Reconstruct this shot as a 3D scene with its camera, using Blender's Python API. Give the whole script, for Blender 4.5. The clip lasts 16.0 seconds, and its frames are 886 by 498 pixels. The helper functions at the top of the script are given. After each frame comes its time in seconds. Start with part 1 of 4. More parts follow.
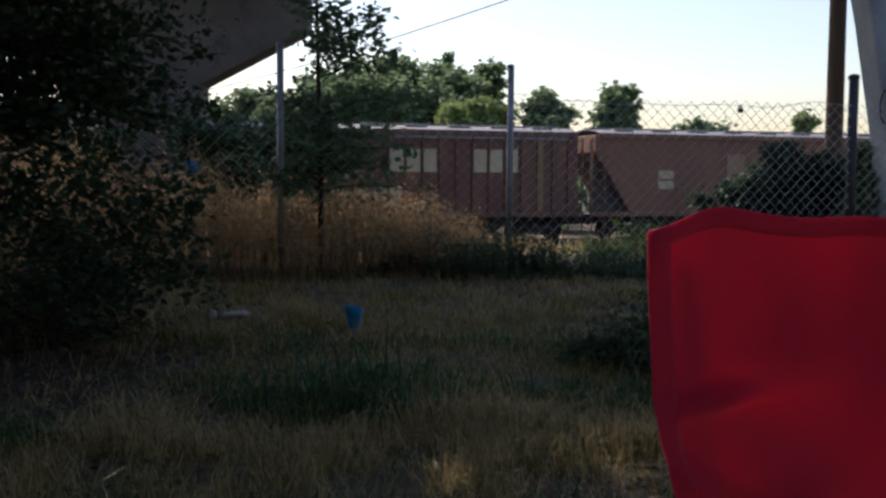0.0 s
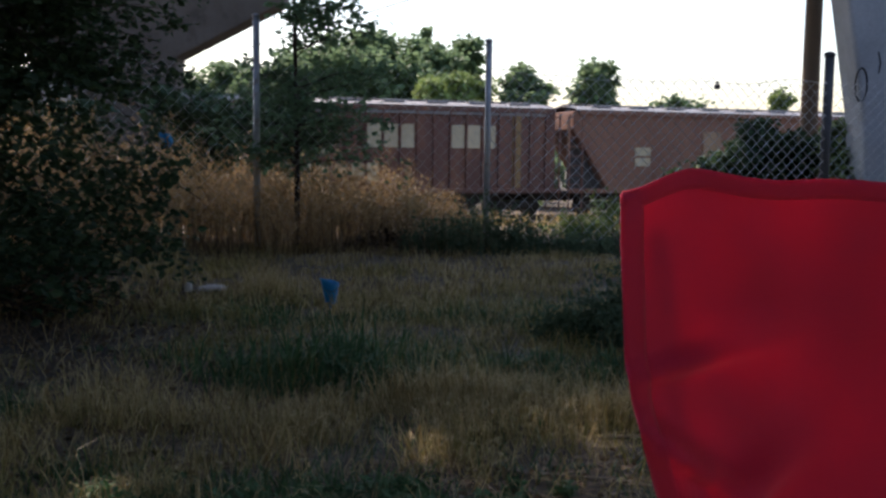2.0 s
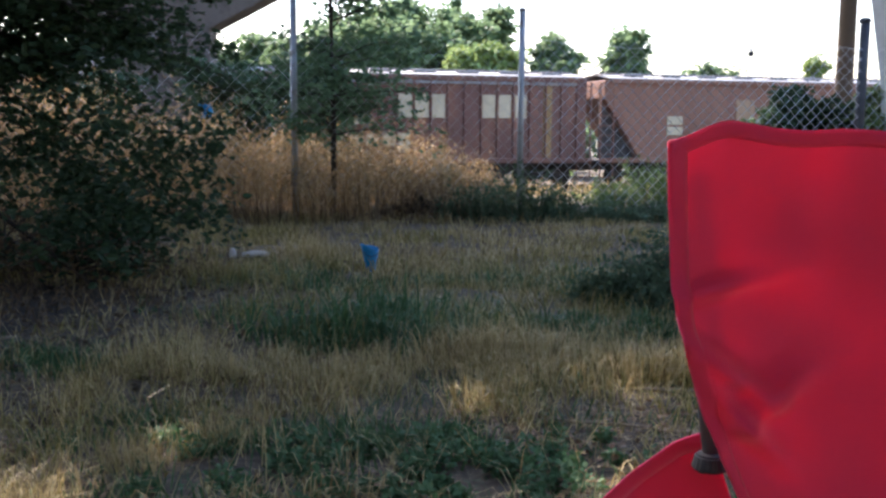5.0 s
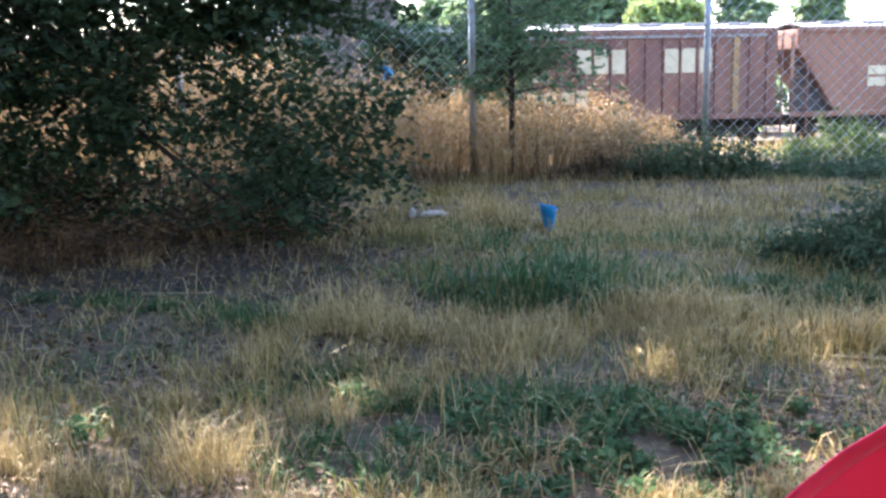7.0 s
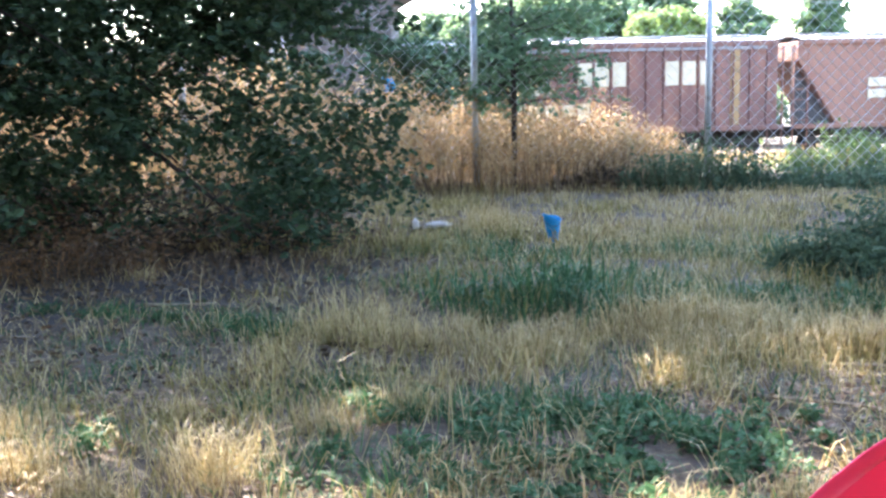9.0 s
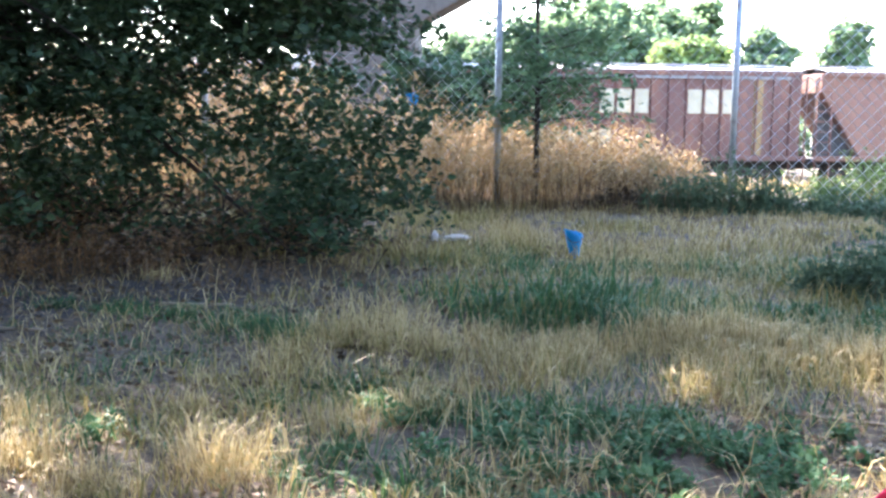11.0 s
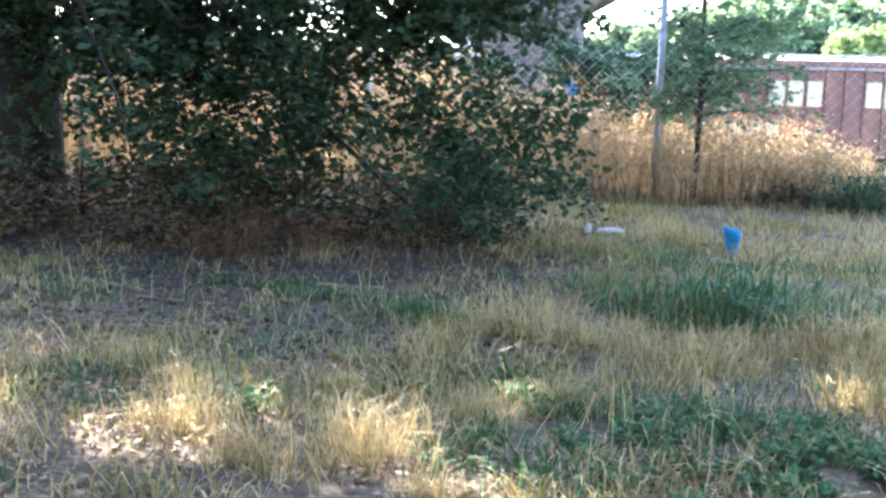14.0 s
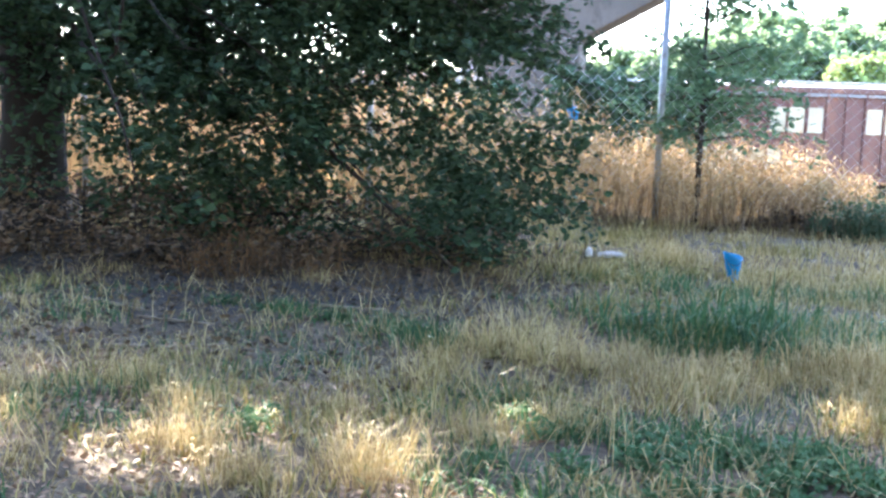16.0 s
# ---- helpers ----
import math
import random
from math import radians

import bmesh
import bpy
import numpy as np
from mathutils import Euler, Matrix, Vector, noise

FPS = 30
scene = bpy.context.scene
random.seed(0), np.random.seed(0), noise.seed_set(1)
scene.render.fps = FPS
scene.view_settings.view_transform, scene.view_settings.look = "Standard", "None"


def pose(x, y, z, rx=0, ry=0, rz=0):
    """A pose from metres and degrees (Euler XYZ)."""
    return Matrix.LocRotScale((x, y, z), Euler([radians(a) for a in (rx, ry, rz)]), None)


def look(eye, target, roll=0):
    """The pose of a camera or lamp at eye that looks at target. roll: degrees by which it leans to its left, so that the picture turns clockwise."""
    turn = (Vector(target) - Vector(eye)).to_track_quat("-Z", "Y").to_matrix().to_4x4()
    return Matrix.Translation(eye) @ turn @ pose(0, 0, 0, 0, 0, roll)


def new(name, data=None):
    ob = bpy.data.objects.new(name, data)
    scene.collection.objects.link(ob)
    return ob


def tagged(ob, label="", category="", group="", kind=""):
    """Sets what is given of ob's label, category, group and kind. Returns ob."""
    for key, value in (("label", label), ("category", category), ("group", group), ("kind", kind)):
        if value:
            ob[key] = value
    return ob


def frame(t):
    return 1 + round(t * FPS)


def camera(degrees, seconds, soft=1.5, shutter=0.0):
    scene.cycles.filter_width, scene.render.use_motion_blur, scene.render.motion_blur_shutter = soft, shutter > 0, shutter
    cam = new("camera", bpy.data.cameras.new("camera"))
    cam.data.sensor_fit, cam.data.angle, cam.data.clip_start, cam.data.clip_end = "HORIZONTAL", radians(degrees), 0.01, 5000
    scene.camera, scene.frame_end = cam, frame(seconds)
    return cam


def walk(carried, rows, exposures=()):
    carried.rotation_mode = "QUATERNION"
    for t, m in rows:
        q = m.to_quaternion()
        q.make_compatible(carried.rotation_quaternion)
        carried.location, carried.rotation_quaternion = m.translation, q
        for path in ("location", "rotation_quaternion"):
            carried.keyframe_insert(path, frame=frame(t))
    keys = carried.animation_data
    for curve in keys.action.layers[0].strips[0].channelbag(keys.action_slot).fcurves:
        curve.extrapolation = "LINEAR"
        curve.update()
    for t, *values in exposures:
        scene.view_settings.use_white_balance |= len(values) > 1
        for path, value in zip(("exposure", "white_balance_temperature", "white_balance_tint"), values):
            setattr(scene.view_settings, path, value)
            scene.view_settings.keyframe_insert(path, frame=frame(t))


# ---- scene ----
cam = camera(49.52, 16.0, soft=2.7)
walk(cam, [
    (0.0, pose(0.059, 0.039, 1.081, 85.96, 0, -0.00) @ pose(0, 0, 0, 0, 0, 0.27)),
    (0.5, pose(0.055, 0.035, 1.077, 85.56, 0, -0.20) @ pose(0, 0, 0, 0, 0, 0.47)),
    (1.0, pose(0.062, 0.048, 1.071, 85.73, 0, -0.79) @ pose(0, 0, 0, 0, 0, 0.78)),
    (1.5, pose(0.066, 0.050, 1.066, 85.31, 0, -1.45) @ pose(0, 0, 0, 0, 0, 0.81)),
    (2.0, pose(0.063, 0.040, 1.065, 84.55, 0, -1.37) @ pose(0, 0, 0, 0, 0, 0.63)),
    (2.5, pose(0.060, 0.026, 1.064, 83.95, 0, -0.82) @ pose(0, 0, 0, 0, 0, 0.44)),
    (3.0, pose(0.061, 0.016, 1.059, 83.89, 0, -0.94) @ pose(0, 0, 0, 0, 0, -0.02)),
    (5.3, pose(0.004, -0.150, 1.045, 82.23, 0, 1.09) @ pose(0, 0, 0, 0, 0, 0.46)),
    (5.5, pose(0.007, -0.140, 1.044, 81.19, 0, 2.32) @ pose(0, 0, 0, 0, 0, 0.41)),
    (6.0, pose(0.004, -0.103, 1.041, 81.01, 0, 6.58) @ pose(0, 0, 0, 0, 0, -0.03)),
    (6.5, pose(-0.006, -0.101, 1.034, 81.73, 0, 6.53) @ pose(0, 0, 0, 0, 0, -0.66)),
    (7.0, pose(-0.003, -0.077, 1.033, 80.51, 0, 11.10) @ pose(0, 0, 0, 0, 0, -1.21)),
    (7.5, pose(-0.005, -0.077, 1.025, 81.02, 0, 11.13) @ pose(0, 0, 0, 0, 0, -1.36)),
    (8.0, pose(-0.006, -0.077, 1.025, 80.60, 0, 10.19) @ pose(0, 0, 0, 0, 0, -1.30)),
    (8.5, pose(-0.006, -0.071, 1.024, 79.65, 0, 11.19) @ pose(0, 0, 0, 0, 0, -1.64)),
    (8.7, pose(-0.012, -0.071, 1.020, 80.87, 0, 11.19) @ pose(0, 0, 0, 0, 0, -1.53)),
    (10.8, pose(-0.066, 0.004, 0.934, 82.12, 0, 11.62) @ pose(0, 0, 0, 0, 0, 0.53)),
    (11.0, pose(-0.068, 0.005, 0.928, 82.62, 0, 12.07) @ pose(0, 0, 0, 0, 0, 0.52)),
    (11.5, pose(-0.070, 0.003, 0.930, 83.64, 0, 11.70) @ pose(0, 0, 0, 0, 0, 0.60)),
    (12.0, pose(-0.066, 0.005, 0.929, 82.36, 0, 15.46) @ pose(0, 0, 0, 0, 0, -0.47)),
    (12.5, pose(-0.054, -0.008, 0.933, 81.01, 0, 18.73) @ pose(0, 0, 0, 0, 0, 0.51)),
    (13.0, pose(-0.045, -0.020, 0.935, 82.40, 0, 20.37) @ pose(0, 0, 0, 0, 0, 0.21)),
    (13.5, pose(-0.042, -0.020, 0.937, 82.29, 0, 19.78) @ pose(0, 0, 0, 0, 0, 0.61)),
    (14.0, pose(-0.042, -0.026, 0.940, 81.80, 0, 21.30) @ pose(0, 0, 0, 0, 0, 1.55)),
    (14.5, pose(-0.049, -0.034, 0.934, 81.95, 0, 21.94) @ pose(0, 0, 0, 0, 0, 1.14)),
    (15.0, pose(-0.045, -0.034, 0.940, 82.83, 0, 21.45) @ pose(0, 0, 0, 0, 0, 1.55)),
    (15.5, pose(-0.045, -0.032, 0.941, 83.18, 0, 21.21) @ pose(0, 0, 0, 0, 0, 1.65)),
    (16.0, pose(-0.043, -0.032, 0.939, 83.15, 0, 21.38) @ pose(0, 0, 0, 0, 0, 2.04)),
], exposures=[(0.0, 0.12, 6150, 23), (2.0, 0.65, 6150, 23), (3.2, 1.2, 6050, 22), (5.3, 2.25, 5950, 22), (6.0, 3.0, 5900, 22), (7.0, 3.0, 5850, 21), (8.5, 3.55, 5750, 20), (12.0, 3.45, 5750, 19), (13.0, 3.72, 5700, 18), (16.0, 3.8, 5700, 18)])

# ---- sky and sun ----
SUN = Vector((-0.40, 0.58, 0.71)).normalized()      # the way to the sun
world = bpy.data.worlds.new("world")
scene.world = world
world.use_nodes = True
wt = world.node_tree
sky = wt.nodes.new("ShaderNodeTexSky")
sky.sky_type, sky.sun_disc = "NISHITA", False
sky.sun_elevation = math.asin(SUN.z)
sky.sun_rotation = math.atan2(SUN.x, SUN.y)
sky.air_density, sky.dust_density, sky.ozone_density = 1.5, 1.2, 2.0
wt.links.new(sky.outputs[0], wt.nodes["Background"].inputs[0])
wt.nodes["Background"].inputs[1].default_value = 0.15
sun = new("sun", bpy.data.lights.new("sun", "SUN"))
sun.data.energy, sun.data.angle, sun.data.color = 5.0, radians(0.6), (1.0, 0.88, 0.70)
sun.matrix_world = look(SUN * 50, (0, 0, 0))


# ---- helpers of this scene ----
rng = np.random.default_rng(7)


def mesh_of(verts, faces, smooth=False):
    me = bpy.data.meshes.new("mesh")
    me.from_pydata([tuple(v) for v in np.asarray(verts, float).tolist()], [], faces)
    me.update()
    if smooth:
        me.polygons.foreach_set("use_smooth", [True] * len(me.polygons))
    return me


def put(name, me, material, parent=None, label="", m=None):
    me.materials.clear()
    me.materials.append(material)
    ob = new(name, me)
    if parent is not None:
        ob.parent = parent
    if m is not None:
        ob.matrix_basis = m
    if label:
        ob["label"] = label
    return ob


def part(name, bm, material, parent=None, label="", smooth=False, m=None):
    me = bpy.data.meshes.new(name)
    bm.to_mesh(me)
    bm.free()
    if smooth:
        me.polygons.foreach_set("use_smooth", [True] * len(me.polygons))
    return put(name, me, material, parent, label, m)


def thing(name, at, label, category, group="", kind=""):
    ob = new(name)
    ob.empty_display_size = 0.1
    ob.location = at
    return tagged(ob, label, category, group, kind)


def box(size, at=(0, 0, 0), bevel=0.0, bm=None, turn=None):
    bm2 = bmesh.new()
    bmesh.ops.create_cube(bm2, size=1)
    bmesh.ops.scale(bm2, vec=size, verts=bm2.verts)
    if bevel:
        bmesh.ops.bevel(bm2, geom=bm2.edges[:], offset=bevel, segments=2, affect="EDGES", profile=0.5)
    if turn is not None:
        bmesh.ops.transform(bm2, matrix=turn, verts=bm2.verts)
    bmesh.ops.translate(bm2, vec=at, verts=bm2.verts)
    if bm is None:
        return bm2
    tmp = bpy.data.meshes.new("tmp")
    bm2.to_mesh(tmp)
    bm2.free()
    bm.from_mesh(tmp)
    bpy.data.meshes.remove(tmp)
    return bm


def tube_arrays(points, radii, sides=8):
    """Vertices and faces of a round, tapering tube along points."""
    points = [Vector(p) for p in points]
    verts, faces = [], []
    for i, p in enumerate(points):
        d = (points[min(i + 1, len(points) - 1)] - points[max(i - 1, 0)]).normalized()
        a = d.orthogonal().normalized() if i == 0 else (a - d * a.dot(d)).normalized()
        b = d.cross(a)
        for k in range(sides):
            w = 2 * math.pi * k / sides
            verts.append(p + (a * math.cos(w) + b * math.sin(w)) * radii[i])
    for i in range(len(points) - 1):
        for k in range(sides):
            k2 = (k + 1) % sides
            faces.append((i * sides + k, i * sides + k2, (i + 1) * sides + k2, (i + 1) * sides + k))
    n = (len(points) - 1) * sides
    faces.append(tuple(range(sides - 1, -1, -1)))
    faces.append(tuple(range(n, n + sides)))
    return [tuple(v) for v in verts], faces


def tubes(list_of, sides=8):
    V, F = [], []
    for pts, rad in list_of:
        v, f = tube_arrays(pts, rad, sides)
        n = len(V)
        V += v
        F += [tuple(i + n for i in g) for g in f]
    return mesh_of(V, F, True)


def tube(name, points, r, material, parent, sides=10, label=""):
    return put(name, tubes([(points, [r] * len(points))], sides), material, parent, label)


def sheet(f, us, vs):
    """A grid mesh of the points f(u, v)."""
    V = [f(u, v) for v in vs for u in us]
    n = len(us)
    F = [(j * n + i, j * n + i + 1, (j + 1) * n + i + 1, (j + 1) * n + i) for j in range(len(vs) - 1) for i in range(n - 1)]
    return V, F


def thick(V, F, depth):
    """Gives a sheet a back and closed edges by a solid offset along its normals."""
    bm = bmesh.new()
    vs = [bm.verts.new(v) for v in V]
    for f in F:
        bm.faces.new([vs[i] for i in f])
    bm.normal_update()
    bmesh.ops.solidify(bm, geom=bm.faces[:], thickness=depth)
    return bm


# ---- materials ----
def nodes_of(name):
    m = bpy.data.materials.new(name)
    m.use_nodes = True
    t = m.node_tree
    return m, t, t.nodes["Principled BSDF"]


def ramp(t, fac, colours):
    r = t.nodes.new("ShaderNodeValToRGB")
    els = r.color_ramp.elements
    while len(els) < len(colours):
        els.new(0.5)
    for i, c in enumerate(colours):
        els[i].position = i / max(1, len(colours) - 1)
        els[i].color = (*c, 1)
    t.links.new(fac, r.inputs[0])
    return r.outputs[0]


def noise_of(t, scale, detail=6, rough=0.6, coords="Object", stretch=None):
    co = t.nodes.new("ShaderNodeTexCoord").outputs[coords]
    if stretch:
        mp = t.nodes.new("ShaderNodeMapping")
        mp.inputs["Scale"].default_value = stretch
        t.links.new(co, mp.inputs[0])
        co = mp.outputs[0]
    n = t.nodes.new("ShaderNodeTexNoise")
    n.inputs["Scale"].default_value, n.inputs["Detail"].default_value, n.inputs["Roughness"].default_value = scale, detail, rough
    t.links.new(co, n.inputs["Vector"])
    return n.outputs["Fac"]


def mixed(t, a, b, fac, mode="MIX"):
    x = t.nodes.new("ShaderNodeMix")
    x.data_type, x.blend_type = "RGBA", mode
    for sock, value in ((x.inputs[0], fac), (x.inputs[6], a), (x.inputs[7], b)):
        if isinstance(value, bpy.types.NodeSocket):
            t.links.new(value, sock)
        elif isinstance(value, tuple):
            sock.default_value = (*value, 1)
        else:
            sock.default_value = value
    return x.outputs[2]


def bump(t, height, strength, dist, bsdf):
    b = t.nodes.new("ShaderNodeBump")
    b.inputs["Strength"].default_value, b.inputs["Distance"].default_value = strength, dist
    t.links.new(height, b.inputs["Height"])
    t.links.new(b.outputs[0], bsdf.inputs["Normal"])


def contrast(t, fac, lo, hi):
    r = t.nodes.new("ShaderNodeMapRange")
    r.inputs["From Min"].default_value, r.inputs["From Max"].default_value = lo, hi
    t.links.new(fac, r.inputs[0])
    return r.outputs[0]


def solid(name, c1, c2, rough=0.7, metal=0.0, scale=4.0, fine=60.0, bump_m=0.002, stretch=None, stain=None):
    """A surface with cloudy variation between two colours, fine grain and relief."""
    m, t, b = nodes_of(name)
    big = contrast(t, noise_of(t, scale, stretch=stretch), 0.3, 0.7)
    col = ramp(t, big, [c1, c2])
    grain = noise_of(t, fine, 3)
    col = mixed(t, col, ramp(t, grain, [(0.55, 0.55, 0.55), (1.25, 1.25, 1.25)]), 0.5, "MULTIPLY")
    if stain:
        col = mixed(t, col, stain, contrast(t, noise_of(t, scale * 1.7, 8, 0.7, stretch=stretch), 0.52, 0.68))
    t.links.new(col, b.inputs["Base Color"])
    b.inputs["Roughness"].default_value, b.inputs["Metallic"].default_value = rough, metal
    bump(t, grain, 0.5, bump_m, b)
    return m


def leafy(name, colours, through_light=0.35, rough=0.55, spread=0.6):
    """Leaves and blades: a colour for each one, light passing through."""
    m, t, b = nodes_of(name)
    g = t.nodes.new("ShaderNodeNewGeometry")
    n = contrast(t, noise_of(t, 1.3, 4), 0.3, 0.7)
    k = t.nodes.new("ShaderNodeMix")
    k.inputs[0].default_value = spread
    t.links.new(n, k.inputs[2])
    t.links.new(g.outputs["Random Per Island"], k.inputs[3])
    col = ramp(t, k.outputs[0], colours)
    t.links.new(col, b.inputs["Base Color"])
    b.inputs["Roughness"].default_value = rough
    b.inputs["Specular IOR Level"].default_value = 0.25
    tr = t.nodes.new("ShaderNodeBsdfTranslucent")
    t.links.new(col, tr.inputs[0])
    mx = t.nodes.new("ShaderNodeMixShader")
    mx.inputs[0].default_value = through_light
    t.links.new(b.outputs[0], mx.inputs[1])
    t.links.new(tr.outputs[0], mx.inputs[2])
    t.links.new(mx.outputs[0], t.nodes["Material Output"].inputs[0])
    return m


def soil():
    m, t, b = nodes_of("soil")
    big = contrast(t, noise_of(t, 0.7, 6), 0.35, 0.65)
    col = ramp(t, big, [(0.036, 0.025, 0.014), (0.058, 0.041, 0.024), (0.092, 0.068, 0.042)])
    straw = contrast(t, noise_of(t, 14, 9, 0.8, stretch=(1, 2.5, 1)), 0.47, 0.62)
    col = mixed(t, col, (0.17, 0.13, 0.075), straw)
    # mouldy leaves round the tree, its deep shade darkened into the colour
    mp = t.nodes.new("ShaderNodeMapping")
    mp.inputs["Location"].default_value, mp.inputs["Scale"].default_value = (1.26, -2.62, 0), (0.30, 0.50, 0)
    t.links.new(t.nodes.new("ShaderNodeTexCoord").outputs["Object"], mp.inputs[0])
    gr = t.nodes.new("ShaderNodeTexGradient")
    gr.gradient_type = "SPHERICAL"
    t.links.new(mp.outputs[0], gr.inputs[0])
    mould_shade = mixed(t, gr.outputs[1], noise_of(t, 2.2, 7, 0.7), 0.5)
    col = mixed(t, col, (0.026, 0.019, 0.014), contrast(t, mould_shade, 0.28, 0.42))
    dark = contrast(t, noise_of(t, 22, 5, 0.7), 0.55, 0.7)
    col = mixed(t, col, (0.045, 0.038, 0.03), dark)
    t.links.new(col, b.inputs["Base Color"])
    b.inputs["Roughness"].default_value = 0.95
    bump(t, noise_of(t, 30, 8, 0.7), 0.9, 0.02, b)
    return m


def fabric():
    m, t, b = nodes_of("red_fabric")
    big = contrast(t, noise_of(t, 3, 3), 0.3, 0.7)
    col = ramp(t, big, [(0.88, 0.033, 0.128), (0.95, 0.046, 0.16)])
    w = t.nodes.new("ShaderNodeTexWave")
    w.inputs["Scale"].default_value = 260
    w2 = t.nodes.new("ShaderNodeTexWave")
    w2.inputs["Scale"].default_value, w2.bands_direction = 260, "Z"
    co = t.nodes.new("ShaderNodeTexCoord").outputs["Object"]
    t.links.new(co, w.inputs[0]), t.links.new(co, w2.inputs[0])
    weave = mixed(t, w.outputs[0], w2.outputs[0], 0.5)
    col = mixed(t, col, weave, 0.12, "MULTIPLY")
    t.links.new(col, b.inputs["Base Color"])
    b.inputs["Roughness"].default_value = 0.75
    b.inputs["Sheen Weight"].default_value = 0.25
    bump(t, weave, 0.25, 0.0006, b)
    tr = t.nodes.new("ShaderNodeBsdfTranslucent")
    t.links.new(col, tr.inputs[0])
    mx = t.nodes.new("ShaderNodeMixShader")
    mx.inputs[0].default_value = 0.25
    t.links.new(b.outputs[0], mx.inputs[1])
    t.links.new(tr.outputs[0], mx.inputs[2])
    t.links.new(mx.outputs[0], t.nodes["Material Output"].inputs[0])
    return m


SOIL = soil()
STRAW = leafy("dry_straw", [(0.10, 0.073, 0.030), (0.26, 0.195, 0.075), (0.45, 0.345, 0.15), (0.57, 0.445, 0.225), (0.30, 0.27, 0.10)], 0.3, spread=0.75)
OLIVE = leafy("half_dry_grass", [(0.105, 0.115, 0.032), (0.25, 0.215, 0.066), (0.40, 0.32, 0.112)], 0.3, spread=0.7)
GREEN = leafy("green_grass", [(0.026, 0.070, 0.030), (0.050, 0.120, 0.044), (0.105, 0.185, 0.065)], 0.3)
CLOVER = leafy("green_weed", [(0.035, 0.085, 0.038), (0.075, 0.155, 0.065), (0.15, 0.235, 0.11)], 0.3, 0.7)
BRIGHTWEED = leafy("bright_green_weed", [(0.12, 0.19, 0.06), (0.18, 0.26, 0.09), (0.27, 0.31, 0.14)], 0.35)
WEED = leafy("tall_dry_weed", [(0.15, 0.09, 0.04), (0.32, 0.22, 0.105), (0.46, 0.34, 0.18), (0.25, 0.145, 0.065)], 0.3)
# brighter than the other dead leaves, sunlight included in the rust colour
SUNWEED = leafy("sunlit_dead_weed", [(0.075, 0.045, 0.022), (0.16, 0.095, 0.042), (0.30, 0.175, 0.078)], 0.4)
LITTER = leafy("leaf_litter", [(0.09, 0.052, 0.028), (0.18, 0.112, 0.062), (0.28, 0.19, 0.12), (0.14, 0.075, 0.04)], 0.1)
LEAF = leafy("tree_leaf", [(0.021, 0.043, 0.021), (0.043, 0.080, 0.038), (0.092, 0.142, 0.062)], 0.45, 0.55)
# sapling and far leaves are coloured paler to stand in for haze
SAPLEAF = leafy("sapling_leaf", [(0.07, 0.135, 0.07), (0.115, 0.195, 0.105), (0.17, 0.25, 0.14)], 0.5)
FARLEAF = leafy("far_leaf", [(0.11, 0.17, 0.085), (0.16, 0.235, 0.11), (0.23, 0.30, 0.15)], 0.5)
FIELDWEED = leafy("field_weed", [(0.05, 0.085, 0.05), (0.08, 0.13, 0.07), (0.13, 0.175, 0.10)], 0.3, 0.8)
LIME = leafy("lime_leaf", [(0.15, 0.225, 0.065), (0.235, 0.31, 0.095), (0.32, 0.375, 0.14)], 0.35)
SHRUB = leafy("shrub_leaf", [(0.03, 0.065, 0.035), (0.055, 0.10, 0.05), (0.10, 0.14, 0.07)], 0.25, 0.75)
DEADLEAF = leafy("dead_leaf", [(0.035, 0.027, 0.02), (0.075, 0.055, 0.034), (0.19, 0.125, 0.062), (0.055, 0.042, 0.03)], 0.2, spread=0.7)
BARK = solid("bark", (0.020, 0.015, 0.011), (0.048, 0.037, 0.029), 0.95, scale=5, fine=40, bump_m=0.02, stretch=(1, 1, 0.2))
TWIG = solid("dry_stick", (0.20, 0.15, 0.095), (0.36, 0.29, 0.20), 0.9, scale=8)
STEEL = solid("galvanised_steel", (0.30, 0.31, 0.32), (0.46, 0.47, 0.48), 0.5, 0.6, scale=5, fine=90, bump_m=0.0005, stain=(0.22, 0.17, 0.13))
WIRE = solid("fence_wire", (0.52, 0.52, 0.52), (0.70, 0.70, 0.69), 0.5, 0.25, scale=2, fine=90, bump_m=0.0002)
DARKPOST = solid("dark_steel", (0.05, 0.05, 0.055), (0.09, 0.09, 0.09), 0.6, 0.3, scale=5)
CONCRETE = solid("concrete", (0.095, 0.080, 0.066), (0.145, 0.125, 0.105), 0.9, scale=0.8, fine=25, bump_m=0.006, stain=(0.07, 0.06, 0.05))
GREYCON = solid("grey_concrete", (0.36, 0.38, 0.40), (0.46, 0.48, 0.50), 0.9, scale=0.9, fine=25, bump_m=0.005, stain=(0.33, 0.34, 0.35))
POLE = solid("pole_wood", (0.13, 0.095, 0.07), (0.22, 0.165, 0.125), 0.9, scale=3, fine=40, bump_m=0.006, stretch=(1, 1, 0.08))
RED = fabric()
BLACK = solid("black_plastic", (0.012, 0.012, 0.014), (0.022, 0.022, 0.025), 0.65, scale=5, fine=120, bump_m=0.0002)
TUBE = solid("grey_tube", (0.10, 0.10, 0.11), (0.15, 0.15, 0.16), 0.4, 0.4, scale=6, fine=120, bump_m=0.0002)
BLUE = solid("blue_plastic", (0.003, 0.24, 0.58), (0.006, 0.33, 0.72), 0.4, scale=7, fine=80, bump_m=0.0006)
PALE = solid("pale_rubbish", (0.42, 0.39, 0.34), (0.60, 0.57, 0.52), 0.8, scale=12, fine=70)
